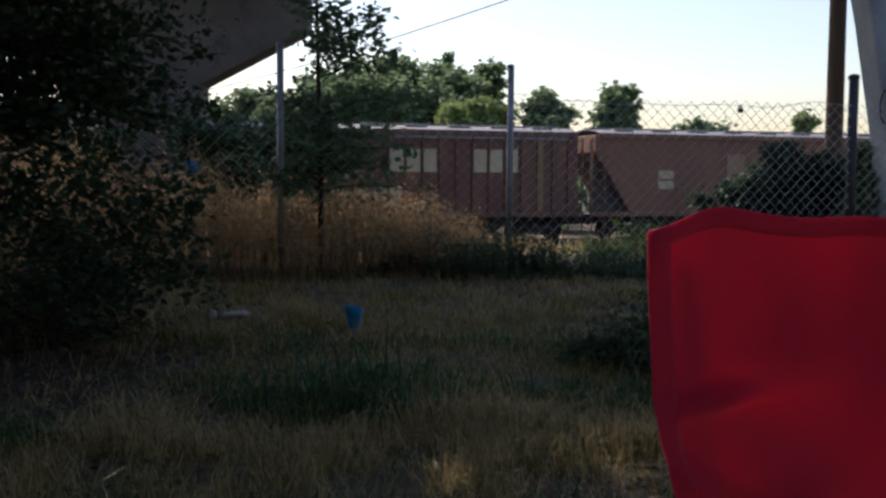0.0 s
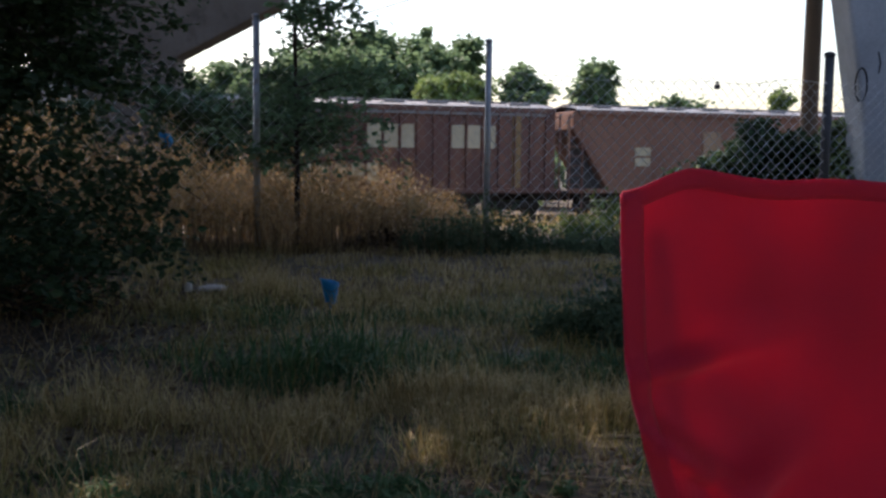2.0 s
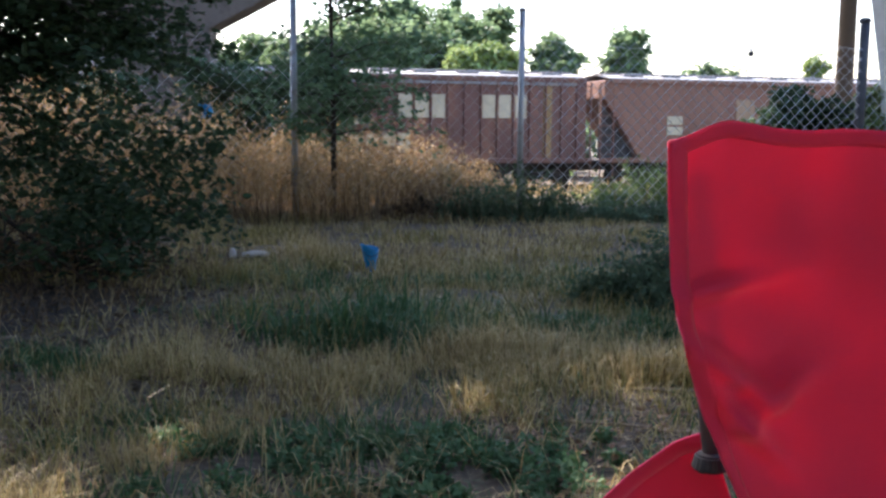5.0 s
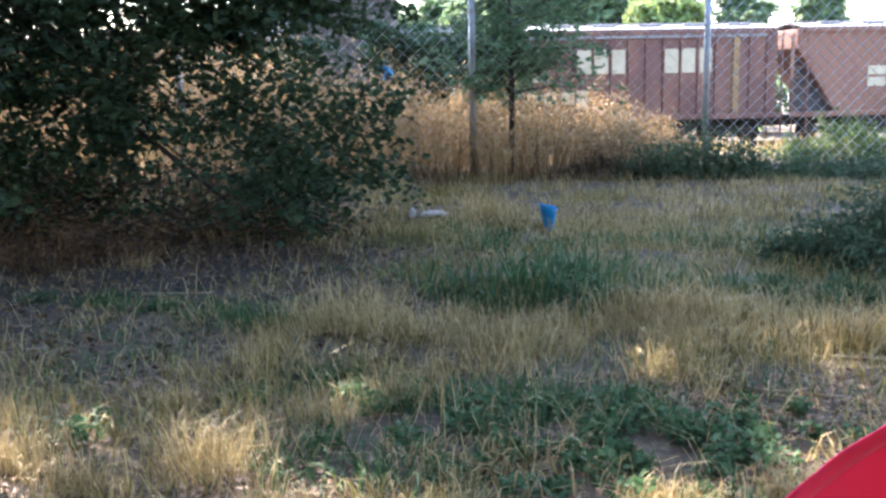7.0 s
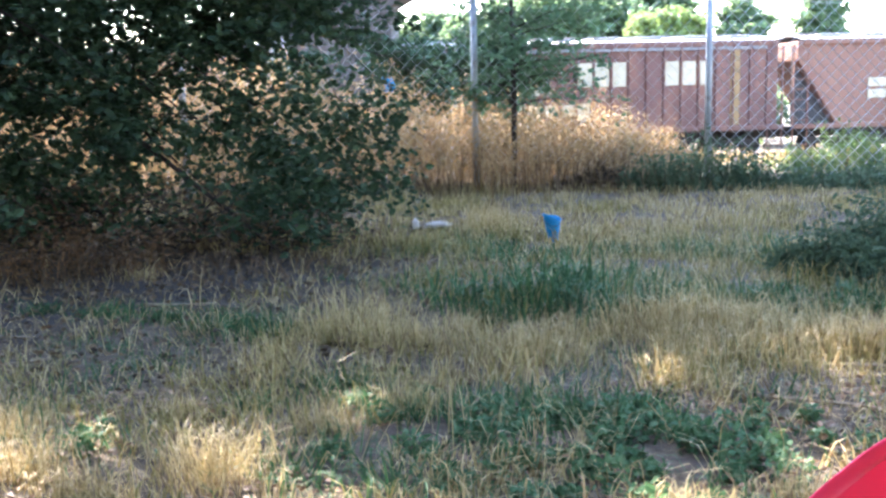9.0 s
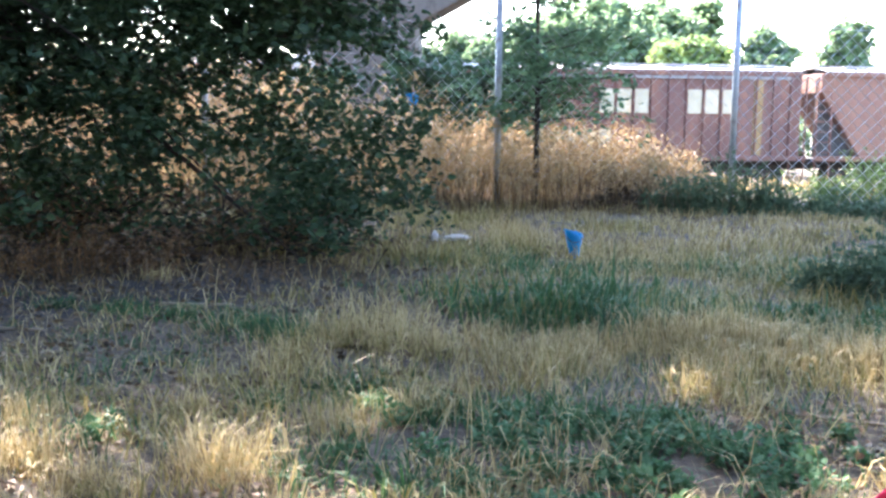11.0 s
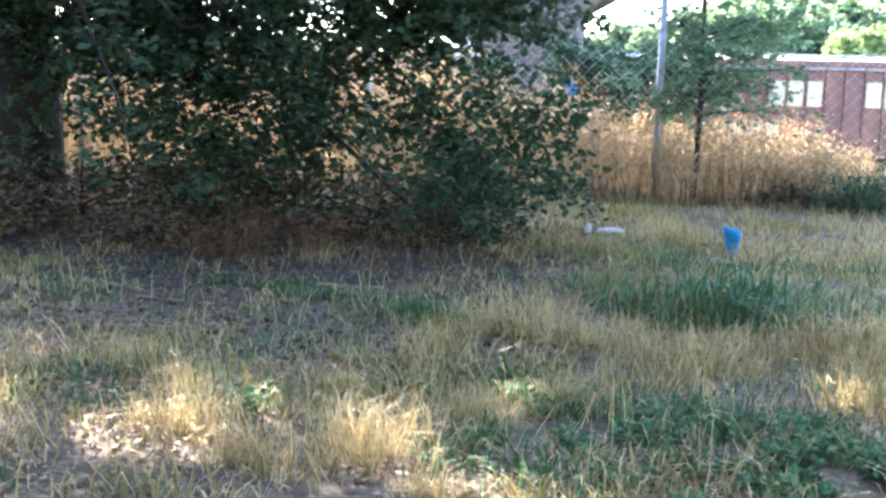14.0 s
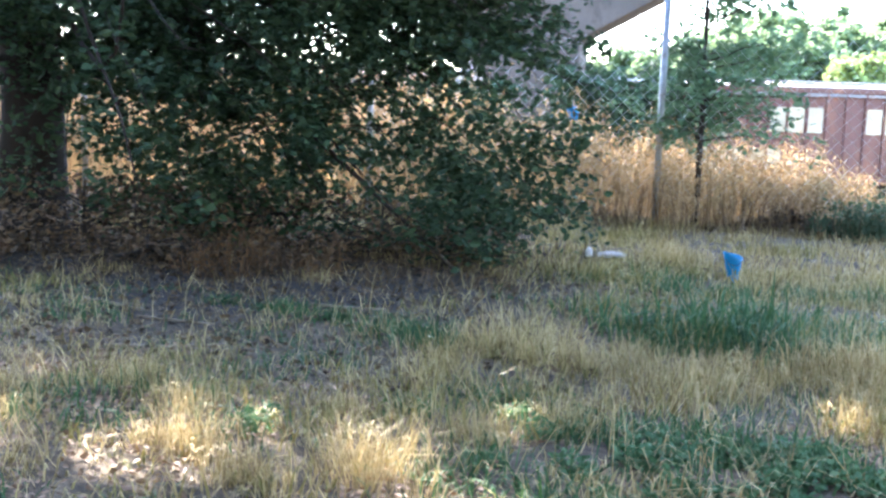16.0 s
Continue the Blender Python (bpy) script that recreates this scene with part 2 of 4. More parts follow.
BROWNCAR = solid("red_brown_paint", (0.135, 0.066, 0.050), (0.20, 0.102, 0.076), 0.75, scale=0.5, fine=14, bump_m=0.004, stretch=(1, 1, 0.35), stain=(0.30, 0.14, 0.08))
RUSTCAR = solid("orange_brown_paint", (0.20, 0.100, 0.064), (0.30, 0.155, 0.10), 0.8, scale=0.35, fine=14, bump_m=0.004, stretch=(1, 1, 0.4), stain=(0.16, 0.07, 0.05))
TANCAR = solid("tan_paint", (0.30, 0.20, 0.12), (0.42, 0.29, 0.18), 0.8, scale=0.5, fine=14, bump_m=0.004, stretch=(1, 1, 0.3), stain=(0.20, 0.10, 0.06))
ROOF = solid("car_roof_steel", (0.20, 0.19, 0.185), (0.32, 0.31, 0.29), 0.6, 0.2, scale=0.6, fine=10, stain=(0.26, 0.19, 0.15))
CREAM = solid("cream_patch_paint", (0.52, 0.45, 0.29), (0.66, 0.58, 0.40), 0.8, scale=3, fine=20)
OCHRE = solid("ochre_paint", (0.30, 0.19, 0.07), (0.38, 0.25, 0.11), 0.8, scale=3, fine=20)
# ribs a little darker than the body, standing in for their shadows
SHADERIB = solid("streaked_rib_shade", (0.12, 0.05, 0.038), (0.20, 0.10, 0.075), 0.8, scale=1.0, fine=20, stretch=(1, 1, 0.3), stain=(0.28, 0.17, 0.11))
ENDSHADE = solid("dusty_shade_steel", (0.05, 0.05, 0.05), (0.09, 0.085, 0.08), 0.8, scale=1.2, fine=20, stain=(0.10, 0.07, 0.05))
UNDER = solid("bogie_steel", (0.03, 0.027, 0.025), (0.07, 0.055, 0.045), 0.8, 0.3, scale=2, fine=20)
BALLAST = solid("ballast", (0.13, 0.115, 0.10), (0.24, 0.215, 0.19), 0.95, scale=3, fine=18, bump_m=0.03)
MARK = solid("black_spray_paint", (0.012, 0.012, 0.013), (0.02, 0.02, 0.022), 0.6, scale=8)


# ---- ground ----
def land(x, y):
    """The height of the ground: level near the fence, falling to the railway."""
    s = min(max((y - 13) / 21, 0), 1)
    z = -1.6 * s * s * (3 - 2 * s)
    near = max(0.0, 1 - max(abs(x) - 12, abs(y - 6) - 10, 0) / 6)
    z += near * (0.05 * noise.noise((x * 0.5, y * 0.5, 3)) + 0.022 * noise.noise((x * 2.1, y * 2.1, 7)))
    return z


def axis(fine, lo, hi, step, far):
    a = list(np.arange(lo, hi, step))
    d = step
    left, right = [], []
    p, q = lo, hi
    while p > -far or q < far:
        d *= 1.35
        p -= d
        q += d
        left.append(p)
        right.append(q)
    return left[::-1] + a + right


xs, ys = axis(0, -9, 8, 0.11, 2500), axis(0, -1, 14, 0.11, 2500)
V, F = sheet(lambda x, y: (x, y, land(x, y)), xs, ys)
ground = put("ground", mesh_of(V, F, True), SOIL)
tagged(ground, "dry brown soil with straw and bare trodden patches", "ground", kind="structure")


def heights(x, y):
    return np.array([land(a, b) for a, b in zip(x, y)])


# ---- blades, leaves ----
def blades(x, y, h, w, lean=0.35, z0=None, curl=0.5):
    """Vertices and faces of tapering, bent blades that stand at x, y."""
    n = len(x)
    z = heights(x, y) - 0.01 if z0 is None else z0
    a = rng.uniform(0, 2 * np.pi, n)
    b = a + rng.normal(0, 0.6, n)
    l = lean * rng.uniform(0.1, 1.8, n)
    c = 1 / np.sqrt(1 + l * l)
    side = np.stack([-np.sin(a), np.cos(a), 0 * a], 1) * (w / 2)[:, None]
    out = np.stack([np.cos(b), np.sin(b), 0 * b], 1)
    up = np.array([0, 0, 1.0])
    base = np.stack([x, y, z], 1)
    mid = base + out * (h * l * c * 0.38)[:, None] + up * (h * (0.35 + 0.25 * c))[:, None]
    tip = base + out * (h * l * c * (0.9 + 0.3 * curl))[:, None] + up * (h * (0.1 + 0.9 * c) * rng.uniform(0.75, 1.0, n))[:, None]
    V = np.stack([base - side, base + side, mid + side * 0.7, mid - side * 0.7, tip], 1).reshape(-1, 3)
    i = np.arange(n) * 5
    q = np.stack([i, i + 1, i + 2, i + 3], 1).tolist()
    t = np.stack([i + 3, i + 2, i + 4], 1).tolist()
    return V, q + t


def leaves(P, size, flat=0.35, droop=0.3, ratio=0.62):
    """Folded, pointed leaves at the points P, each turned by chance."""
    n = len(P)
    s = size * rng.uniform(0.65, 1.25, n)
    d = rng.normal(0, 1, (n, 3))
    d[:, 2] = d[:, 2] * flat - droop
    d /= np.linalg.norm(d, axis=1)[:, None]
    u = np.cross(d, rng.normal(0, 1, (n, 3)) * (0.6, 0.6, 1.2))
    u /= np.linalg.norm(u, axis=1)[:, None] + 1e-9
    k = np.cross(u, d)
    L, W = d * s[:, None], u * (s * ratio / 2)[:, None]
    N = k * (s * 0.10)[:, None]
    V = np.stack([P, P + L * 0.32 + W + N, P + L * 0.70 + W * 0.78 + N, P + L, P + L * 0.70 - W * 0.78 + N, P + L * 0.32 - W + N], 1).reshape(-1, 3)
    i = np.arange(n) * 6
    return V, np.stack([i, i + 1, i + 2, i + 3], 1).tolist() + np.stack([i, i + 3, i + 4, i + 5], 1).tolist()


def scatter(n, x0, x1, y0, y1, keep=None):
    x, y = rng.uniform(x0, x1, n), rng.uniform(y0, y1, n)
    if keep is not None:
        ok = rng.uniform(0, 1, n) < keep(x, y)
        x, y = x[ok], y[ok]
    return x, y


def patches(x, y, scale, seed):
    return np.array([noise.noise((a * scale, b * scale, seed)) for a, b in zip(x, y)])


def clumps(centres, count, r, h, w, lean=0.5):
    """Tufts: blades that spread from each of the centres (x, y, size)."""
    X, Y, H, W = [], [], [], []
    for cx, cy, s in centres:
        k = int(count * s)
        X.append(rng.normal(cx, r * s, k)), Y.append(rng.normal(cy, r * s * 0.8, k))
        H.append(h * s * rng.uniform(0.45, 1.15, k)), W.append(w * rng.uniform(0.6, 1.3, k))
    X, Y, H, W = map(np.concatenate, (X, Y, H, W))
    return blades(X, Y, H, W, lean)


def stuff(name, VF, material, label, category):
    ob = put(name, mesh_of(*VF), material)
    return tagged(ob, label, category, kind="stuff")


def mould_shade(x, y):
    """Dark mouldy leaves and shade under the tree, 0 to 1, where little grows."""
    return np.clip(1.7 * np.exp(-(((x + 4.2) / 2.9) ** 2 + ((y - 5.15) / 1.3) ** 2)), 0, 1)


def bare(x, y):
    """How bare the ground is, 0 to 1: a trodden strip and a dusty hollow."""
    strip = np.exp(-(((y - 3.45 - 0.10 * (x + 2)) / 0.28) ** 2)) * (x < -1.3)
    hollow = np.exp(-(((x - 0.45) / 0.42) ** 2 + ((y - 2.75) / 0.22) ** 2))
    track = np.exp(-(((y - 7.6 - 0.1 * x) / 0.6) ** 2)) * (x > 0.4) * 0.5 + np.exp(-(((y - 9.7 - 0.15 * x) / 0.7) ** 2)) * (x > -1.2) * 0.45
    spot = np.exp(-(((x + 0.62) / 0.22) ** 2 + ((y - 6.75) / 0.3) ** 2)) + np.exp(-(((x + 1.6) / 0.25) ** 2 + ((y - 7.3) / 0.3) ** 2))
    return np.clip(strip + hollow + track + mould_shade(x, y) + spot, 0, 1)


def tufts(n, x0, x1, y0, y1, per, r, h, w, lean, seed, cut=-1.0):
    """Many tufts by chance, with bare gaps between them."""
    x, y = scatter(n, x0, x1, y0, y1, lambda x, y: (patches(x, y, 0.8, seed) > cut) * (1 - 0.96 * bare(x, y)))
    return clumps(list(zip(x, y, rng.uniform(0.5, 1.25, len(x)))), per, r, h, w, lean)


# short dry grass and thatch over the whole plot
x, y = scatter(30000, -5.5, 3.4, 1.3, 6.2, lambda x, y: (0.12 + 0.88 * (patches(x, y, 1.7, 1) > 0.0)) * (1 - 0.6 * bare(x, y)) * (1 - 0.8 * mould_shade(x, y)))
stuff("thatch", blades(x, y, rng.uniform(0.04, 0.14, len(x)), rng.uniform(0.6, 1.2, len(x)) * (0.002 + 0.0009 * y), 2.6), STRAW, "flattened straw thatch on the soil", "grass")
x, y = scatter(13000, -5.6, 3.6, 1.4, 7.4, lambda x, y: (0.12 + 0.88 * (patches(x, y, 1.9, 5) > 0.02)) * (1 - 0.45 * bare(x, y)) * (1 - 0.8 * mould_shade(x, y)))
stuff("fallen_straw", blades(x, y, rng.uniform(0.08, 0.26, len(x)), rng.uniform(0.6, 1.2, len(x)) * (0.002 + 0.0009 * y), 3.2, curl=0.2), STRAW, "criss-crossed fallen straw lying in the field", "grass")
stuff("dry_grass", tufts(300, -5.2, 3.0, 1.4, 6.3, 60, 0.08, 0.12, 0.006, 1.3, 3), STRAW, "straw-coloured tufts of dry grass", "grass")
stuff("half_dry_grass", tufts(420, -5.0, 3.2, 1.5, 6.6, 60, 0.11, 0.13, 0.0065, 1.5, 9, -0.05), OLIVE, "half-dry olive grass among the straw", "grass")
stuff("green_grass", tufts(330, -4.5, 3.2, 1.5, 6.8, 50, 0.10, 0.13, 0.0065, 1.4, 15, 0.0), GREEN, "scattered green grass among the straw", "grass")
stuff("green_grass", tufts(170, -1.6, 3.6, 4.8, 7.0, 50, 0.12, 0.17, 0.008, 1.3, 27, 0.0), GREEN, "shaded green grass in the middle of the field", "grass")
stuff("half_dry_grass", tufts(200, -1.8, 3.6, 4.6, 7.2, 45, 0.13, 0.19, 0.008, 1.7, 29, -0.1), OLIVE, "bent olive stalks in the middle of the field", "grass")
stuff("dry_grass", tufts(620, -7, 7, 6.2, 11.6, 50, 0.12, 0.16, 0.009, 1.0, 17), STRAW, "dry grass tufts near the fence", "grass")
stuff("half_dry_grass", tufts(260, -5, 6, 6.2, 11.0, 50, 0.13, 0.17, 0.008, 0.8, 19, 0.0), OLIVE, "olive grass tufts near the fence", "grass")
x, y = scatter(17000, -7, 7, 6.0, 11.8, lambda x, y: (1 - 0.9 * bare(x, y)) * (0.3 + 0.7 * (patches(x, y, 0.9, 83) > -0.05)))
stuff("thatch", blades(x, y, rng.uniform(0.05, 0.15, len(x)), rng.uniform(0.006, 0.010, len(x)), 2.0), STRAW, "flattened straw thatch near the fence", "grass")
x, y = scatter(2200, -4.5, 3.0, 2.4, 6.5, lambda x, y: 1 - 0.7 * bare(x, y))
stuff("stray_stalks", blades(x, y, rng.uniform(0.12, 0.30, len(x)), rng.uniform(0.003, 0.005, len(x)), 1.4), STRAW, "stray bent straw stalks in the field", "grass")
# thinner cover round the camera's end of the plot
x, y = scatter(14000, -7, 6, -5, 1.5, lambda x, y: 0.35 + 0.65 * (patches(x, y, 0.7, 91) > -0.1))
stuff("thatch", blades(x, y, rng.uniform(0.05, 0.13, len(x)), rng.uniform(0.006, 0.010, len(x)), 2.0), STRAW, "thin straw thatch on open soil", "grass")
stuff("dry_grass", tufts(420, -7, 6, -5, 1.4, 40, 0.11, 0.13, 0.008, 1.0, 93, -0.1), STRAW, "dry grass tufts on the open side of the plot", "grass")
stuff("green_grass", tufts(160, -7, 6, -5, 1.4, 40, 0.11, 0.12, 0.008, 1.0, 95, 0.0), GREEN, "green grass tufts on the open side", "grass")
# a belt of taller straw
belt = [(x, 3.85 + rng.normal(0, 0.30) + 0.05 * x, rng.uniform(0.6, 1.1)) for x in rng.uniform(-1.5, 2.0, 75)]
stuff("straw_belt", clumps(belt, 110, 0.11, 0.20, 0.005, 1.05), STRAW, "belt of taller pale straw grass", "grass")
stuff("straw_belt", clumps([(x, y - 0.1, k * 0.8) for x, y, k in belt], 45, 0.12, 0.20, 0.0055, 1.05), OLIVE, "olive blades in the belt of straw", "grass")
# green tufts
stuff("green_grass", clumps([(-0.45, 4.55, 1.15), (-0.15, 4.35, 0.9), (-0.75, 4.5, 0.8), (0.15, 4.7, 0.7), (-0.3, 4.85, 0.9), (0.65, 4.75, 0.6), (1.0, 4.6, 0.6), (-0.6, 4.25, 0.6)], 190, 0.14, 0.32, 0.012, 1.1), GREEN, "lush green grass tuft in the dry field", "grass")
stuff("green_grass", clumps([(1.3, 4.4, 0.6), (1.7, 4.6, 0.6), (-0.9, 6.0, 0.6), (-0.1, 6.2, 0.7), (0.4, 6.3, 0.7), (0.8, 6.25, 0.6), (-0.5, 6.15, 0.6), (0.55, 4.7, 0.7), (0.85, 4.55, 0.7), (1.15, 4.6, 0.6)], 400, 0.17, 0.2, 0.008, 1.0), GREEN, "thin green grass in the shade", "grass")
stuff("green_grass", clumps([(-1.62, 3.85, 0.8), (-1.85, 4.05, 0.7), (-2.2, 4.1, 0.6), (-2.6, 4.25, 0.6), (-3.0, 4.3, 0.5), (-1.1, 3.2, 0.5), (-1.3, 2.95, 0.5)], 330, 0.13, 0.17, 0.006, 0.8), GREEN, "dark green low grass beside the bare strip", "grass")
cx, cy = scatter(230, -1.05, 0.65, 2.25, 3.25, lambda x, y: np.exp(-(((x + 0.2) / 0.5) ** 2 + ((y - 2.78) / 0.25) ** 2)))
X2, Y2 = scatter(110, -1.7, 0.4, 1.9, 3.2, lambda x, y: 0.6 * (patches(x, y, 1.9, 43) > 0.1))
cx, cy = np.concatenate([cx, X2]), np.concatenate([cy, Y2])
P = np.repeat(np.stack([cx, cy, heights(cx, cy)], 1), 75, 0)
d = rng.normal(0, 1, P.shape)
d[:, 2] = np.abs(d[:, 2]) * 1.1
P += d / np.linalg.norm(d, axis=1)[:, None] * (np.repeat(rng.uniform(0.03, 0.075, len(cx)), 75) * rng.uniform(0.5, 1.1, len(P)))[:, None]
stuff("broadleaf_weeds", leaves(P, 0.027, 0.7, -0.3), CLOVER, "low dark green broadleaf weeds spreading over soil", "weeds")
stuff("green_grass", clumps([(-0.55, 3.0, 0.8), (-0.3, 3.02, 0.9), (-0.05, 2.95, 0.8), (-0.75, 2.9, 0.6), (0.12, 2.8, 0.7), (-0.4, 2.8, 0.6)], 170, 0.10, 0.16, 0.007, 1.2), GREEN, "dark green blades among the broadleaf weeds", "grass")
stuff("straw_tuft", clumps([(-0.6, 4.45, 0.9), (-0.2, 4.5, 0.9), (0.1, 4.45, 0.9), (-0.4, 4.7, 0.8), (0.3, 4.6, 0.8)], 110, 0.16, 0.26, 0.005, 0.9), OLIVE, "half-dry blades among the green tuft", "grass")
# pale single tufts
pale = [(-1.17, 2.35, 1.15), (-1.72, 2.25, 0.9), (-1.45, 2.12, 0.7), (-1.95, 2.55, 0.8), (-2.3, 2.7, 0.8), (-1.0, 2.78, 0.8), (-0.75, 2.98, 0.7), (-1.5, 2.8, 0.6), (0.1, 2.2, 0.6), (0.4, 2.3, 0.7), (-0.4, 2.1, 0.6), (-2.6, 2.4, 0.7), (-0.9, 2.15, 0.5)]
stuff("straw_tuft", clumps(pale, 380, 0.085, 0.20, 0.0028, 0.9), STRAW, "pale upright tufts of dry bunch grass", "grass")
stuff("straw_tuft", clumps([(0.12, 4.1, 1.1), (0.32, 4.05, 0.9), (0.75, 3.75, 0.8), (1.15, 3.7, 0.9), (1.6, 3.9, 0.9), (-1.05, 7.45, 0.9), (-1.2, 7.6, 0.8), (-0.5, 7.1, 0.7), (-0.2, 7.0, 0.7), (0.3, 7.3, 0.7), (1.9, 4.6, 1), (1.5, 5.0, 0.8)], 300, 0.13, 0.24, 0.006, 0.8), STRAW, "bleached tufts of dry bunch grass", "grass")
# fallen leaves
x, y = scatter(6500, -3.2, 1.3, 1.5, 3.3, lambda x, y: 0.15 + 0.85 * (patches(x, y, 1.3, 12) > 0.0))
P = np.stack([x, y, heights(x, y) + rng.uniform(0.004, 0.03, len(x))], 1)
stuff("leaf_litter", leaves(P, 0.028, 0.15, 0.0), LITTER, "fallen brown and bleached leaves on soil", "litter")
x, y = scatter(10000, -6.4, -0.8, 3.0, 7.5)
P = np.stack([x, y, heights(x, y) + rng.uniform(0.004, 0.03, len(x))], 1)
# darker leaves than the near litter, to deepen the tree's shade
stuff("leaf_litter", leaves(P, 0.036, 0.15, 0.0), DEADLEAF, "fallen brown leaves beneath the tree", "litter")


x, y = scatter(9000, -5.5, 0.9, 2.6, 5.2, lambda x, y: (0.15 + 0.85 * bare(x, y)) * (1 - 0.85 * mould_shade(x, y)))
stuff("straw_litter", blades(x, y, rng.uniform(0.03, 0.12, len(x)), rng.uniform(0.003, 0.006, len(x)), 7.0, curl=0.1), STRAW, "chaff and broken straw on the trodden soil", "litter")
x, y = scatter(420, -5.5, -1.2, 3.1, 4.6, lambda x, y: 0.8 * (patches(x, y, 1.8, 47) > 0.05))
stuff("green_grass", clumps(list(zip(x, y, rng.uniform(0.4, 0.9, len(x)))), 26, 0.06, 0.10, 0.005, 1.3), GREEN, "small green blades on the trodden strip", "grass")


# ---- tall dry weeds along the fence ----
def fence_y(x):
    return np.where(x < 0.85, 10.80 + (x + 1.76) * 0.27, 11.50 + (x - 0.85) * 0.186)


def tall_weeds(n, x0, x1, back, h0, h1, seed):
    """Stems with side sprays and small seed heads."""
    x = rng.uniform(x0, x1, n)
    y = fence_y(x) + rng.uniform(-0.45, back, n) + 0.5 * patches(x, x * 0, 1.1, seed + 60)
    f = np.clip((x - x0) / (x1 - x0), 0, 1)
    y = np.where(rng.uniform(0, 1, n) < 0.25, y - rng.exponential(0.25, n), y)
    h = (h0 + (h1 - h0) * f) * rng.uniform(0.35, 1.2, n) * (1 + 0.6 * patches(x, y, 1.7, seed))
    V, F = blades(x, y, h, rng.uniform(0.007, 0.013, n), 0.15)
    tips = V.reshape(-1, 5, 3)
    k = 16
    s = 1 - 0.5 * rng.uniform(0, 1, (n, k, 1)) ** 1.5
    P = (tips[:, None, 0] * (1 - s) + tips[:, None, 4] * s).reshape(-1, 3) + rng.normal(0, 0.05, (n * k, 3))
    V2, F2 = leaves(P, 0.044, 0.8, -0.4, 0.45)
    m = len(V)
    return np.concatenate([V, V2]), F + [tuple(i + m for i in g) for g in F2]


stuff("tall_weeds", tall_weeds(2600, -5.2, 0.0, 3.0, 1.4, 0.78, 1), WEED, "tall golden dry weeds standing along the fence", "weeds")
stuff("tall_weeds", tall_weeds(260, -0.2, 0.7, 2.4, 0.8, 0.4, 2), WEED, "shorter golden dry weeds at the fence opening", "weeds")
stuff("tall_weeds", tall_weeds(4800, -16, -5.0, 5.0, 3.6, 1.7, 3), WEED, "tall golden dry weeds behind the tree", "weeds")
x, y = scatter(4200, -5.2, 0.8, 9.0, 11.8, lambda x, y: np.exp(-(((y - fence_y(x) + 0.35) / 0.5) ** 2)) * (patches(x, y, 1.3, 71) > -0.25))
stuff("weed_stalks", blades(x, y, rng.uniform(0.12, 0.75, len(x)) , rng.uniform(0.006, 0.011, len(x)), 0.6), DEADLEAF, "brown broken weed stalks at the fence foot", "weeds")
X2, Y2 = scatter(2600, -1.2, 0.4, 10.2, 11.4, lambda x, y: np.exp(-(((x + 0.35) / 0.5) ** 2 + ((y - 10.85) / 0.3) ** 2)))
P = np.stack([X2, Y2, heights(X2, Y2) + rng.uniform(0, 0.26, len(X2)) * np.exp(-(((X2 + 0.35) / 0.5) ** 2 + ((Y2 - 10.85) / 0.3) ** 2))], 1)
stuff("brush_pile", leaves(P, 0.085, 0.6, 0.0), DEADLEAF, "low pile of dead brown leaves and brush by the fence", "brush")
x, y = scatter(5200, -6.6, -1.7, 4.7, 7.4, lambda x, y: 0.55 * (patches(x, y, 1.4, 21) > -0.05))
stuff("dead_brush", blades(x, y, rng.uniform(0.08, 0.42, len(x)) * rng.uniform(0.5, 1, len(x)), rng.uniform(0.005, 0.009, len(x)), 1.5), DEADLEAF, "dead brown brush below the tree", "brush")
x, y = scatter(24000, -24, 16, 12, 36, lambda x, y: 0.3 + 0.7 * (patches(x, y, 0.3, 31) > 0))
stuff("dry_grass", blades(x, y, rng.uniform(0.15, 0.45, len(x)), rng.uniform(0.02, 0.04, len(x)), 0.5), STRAW, "dry grass on the bank down to the railway", "grass")


def weed_bush(centres, size, per, leaf, material, label, name="weeds"):
    """Bushy annual weeds: upright stems with leaves along them."""
    V, F = np.zeros((0, 3)), []
    for cx, cy, r, h in centres:
        n = per
        x, y = rng.normal(cx, r * 0.5, n), rng.normal(cy, r * 0.4, n)
        hh = h * rng.uniform(0.5, 1.05, n) * np.exp(-(((x - cx) / (r * 1.3)) ** 2))
        a, b = blades(x, y, hh, np.full(n, 0.008), 0.3)
        st = a.reshape(-1, 5, 3)
        s = rng.uniform(0.1, 1.0, (n, 14, 1))
        P = (st[:, None, 0] * (1 - s) + st[:, None, 4] * s).reshape(-1, 3) + rng.normal(0, 0.03, (n * 14, 3))
        a2, b2 = leaves(P, leaf, 0.7, -0.3, 0.4)
        m = len(V)
        V = np.concatenate([V, a, a2])
        F += [tuple(i + m for i in g) for g in b] + [tuple(i + m + len(a) for i in g) for g in b2]
    return stuff(name, (V, F), material, label, "weeds")


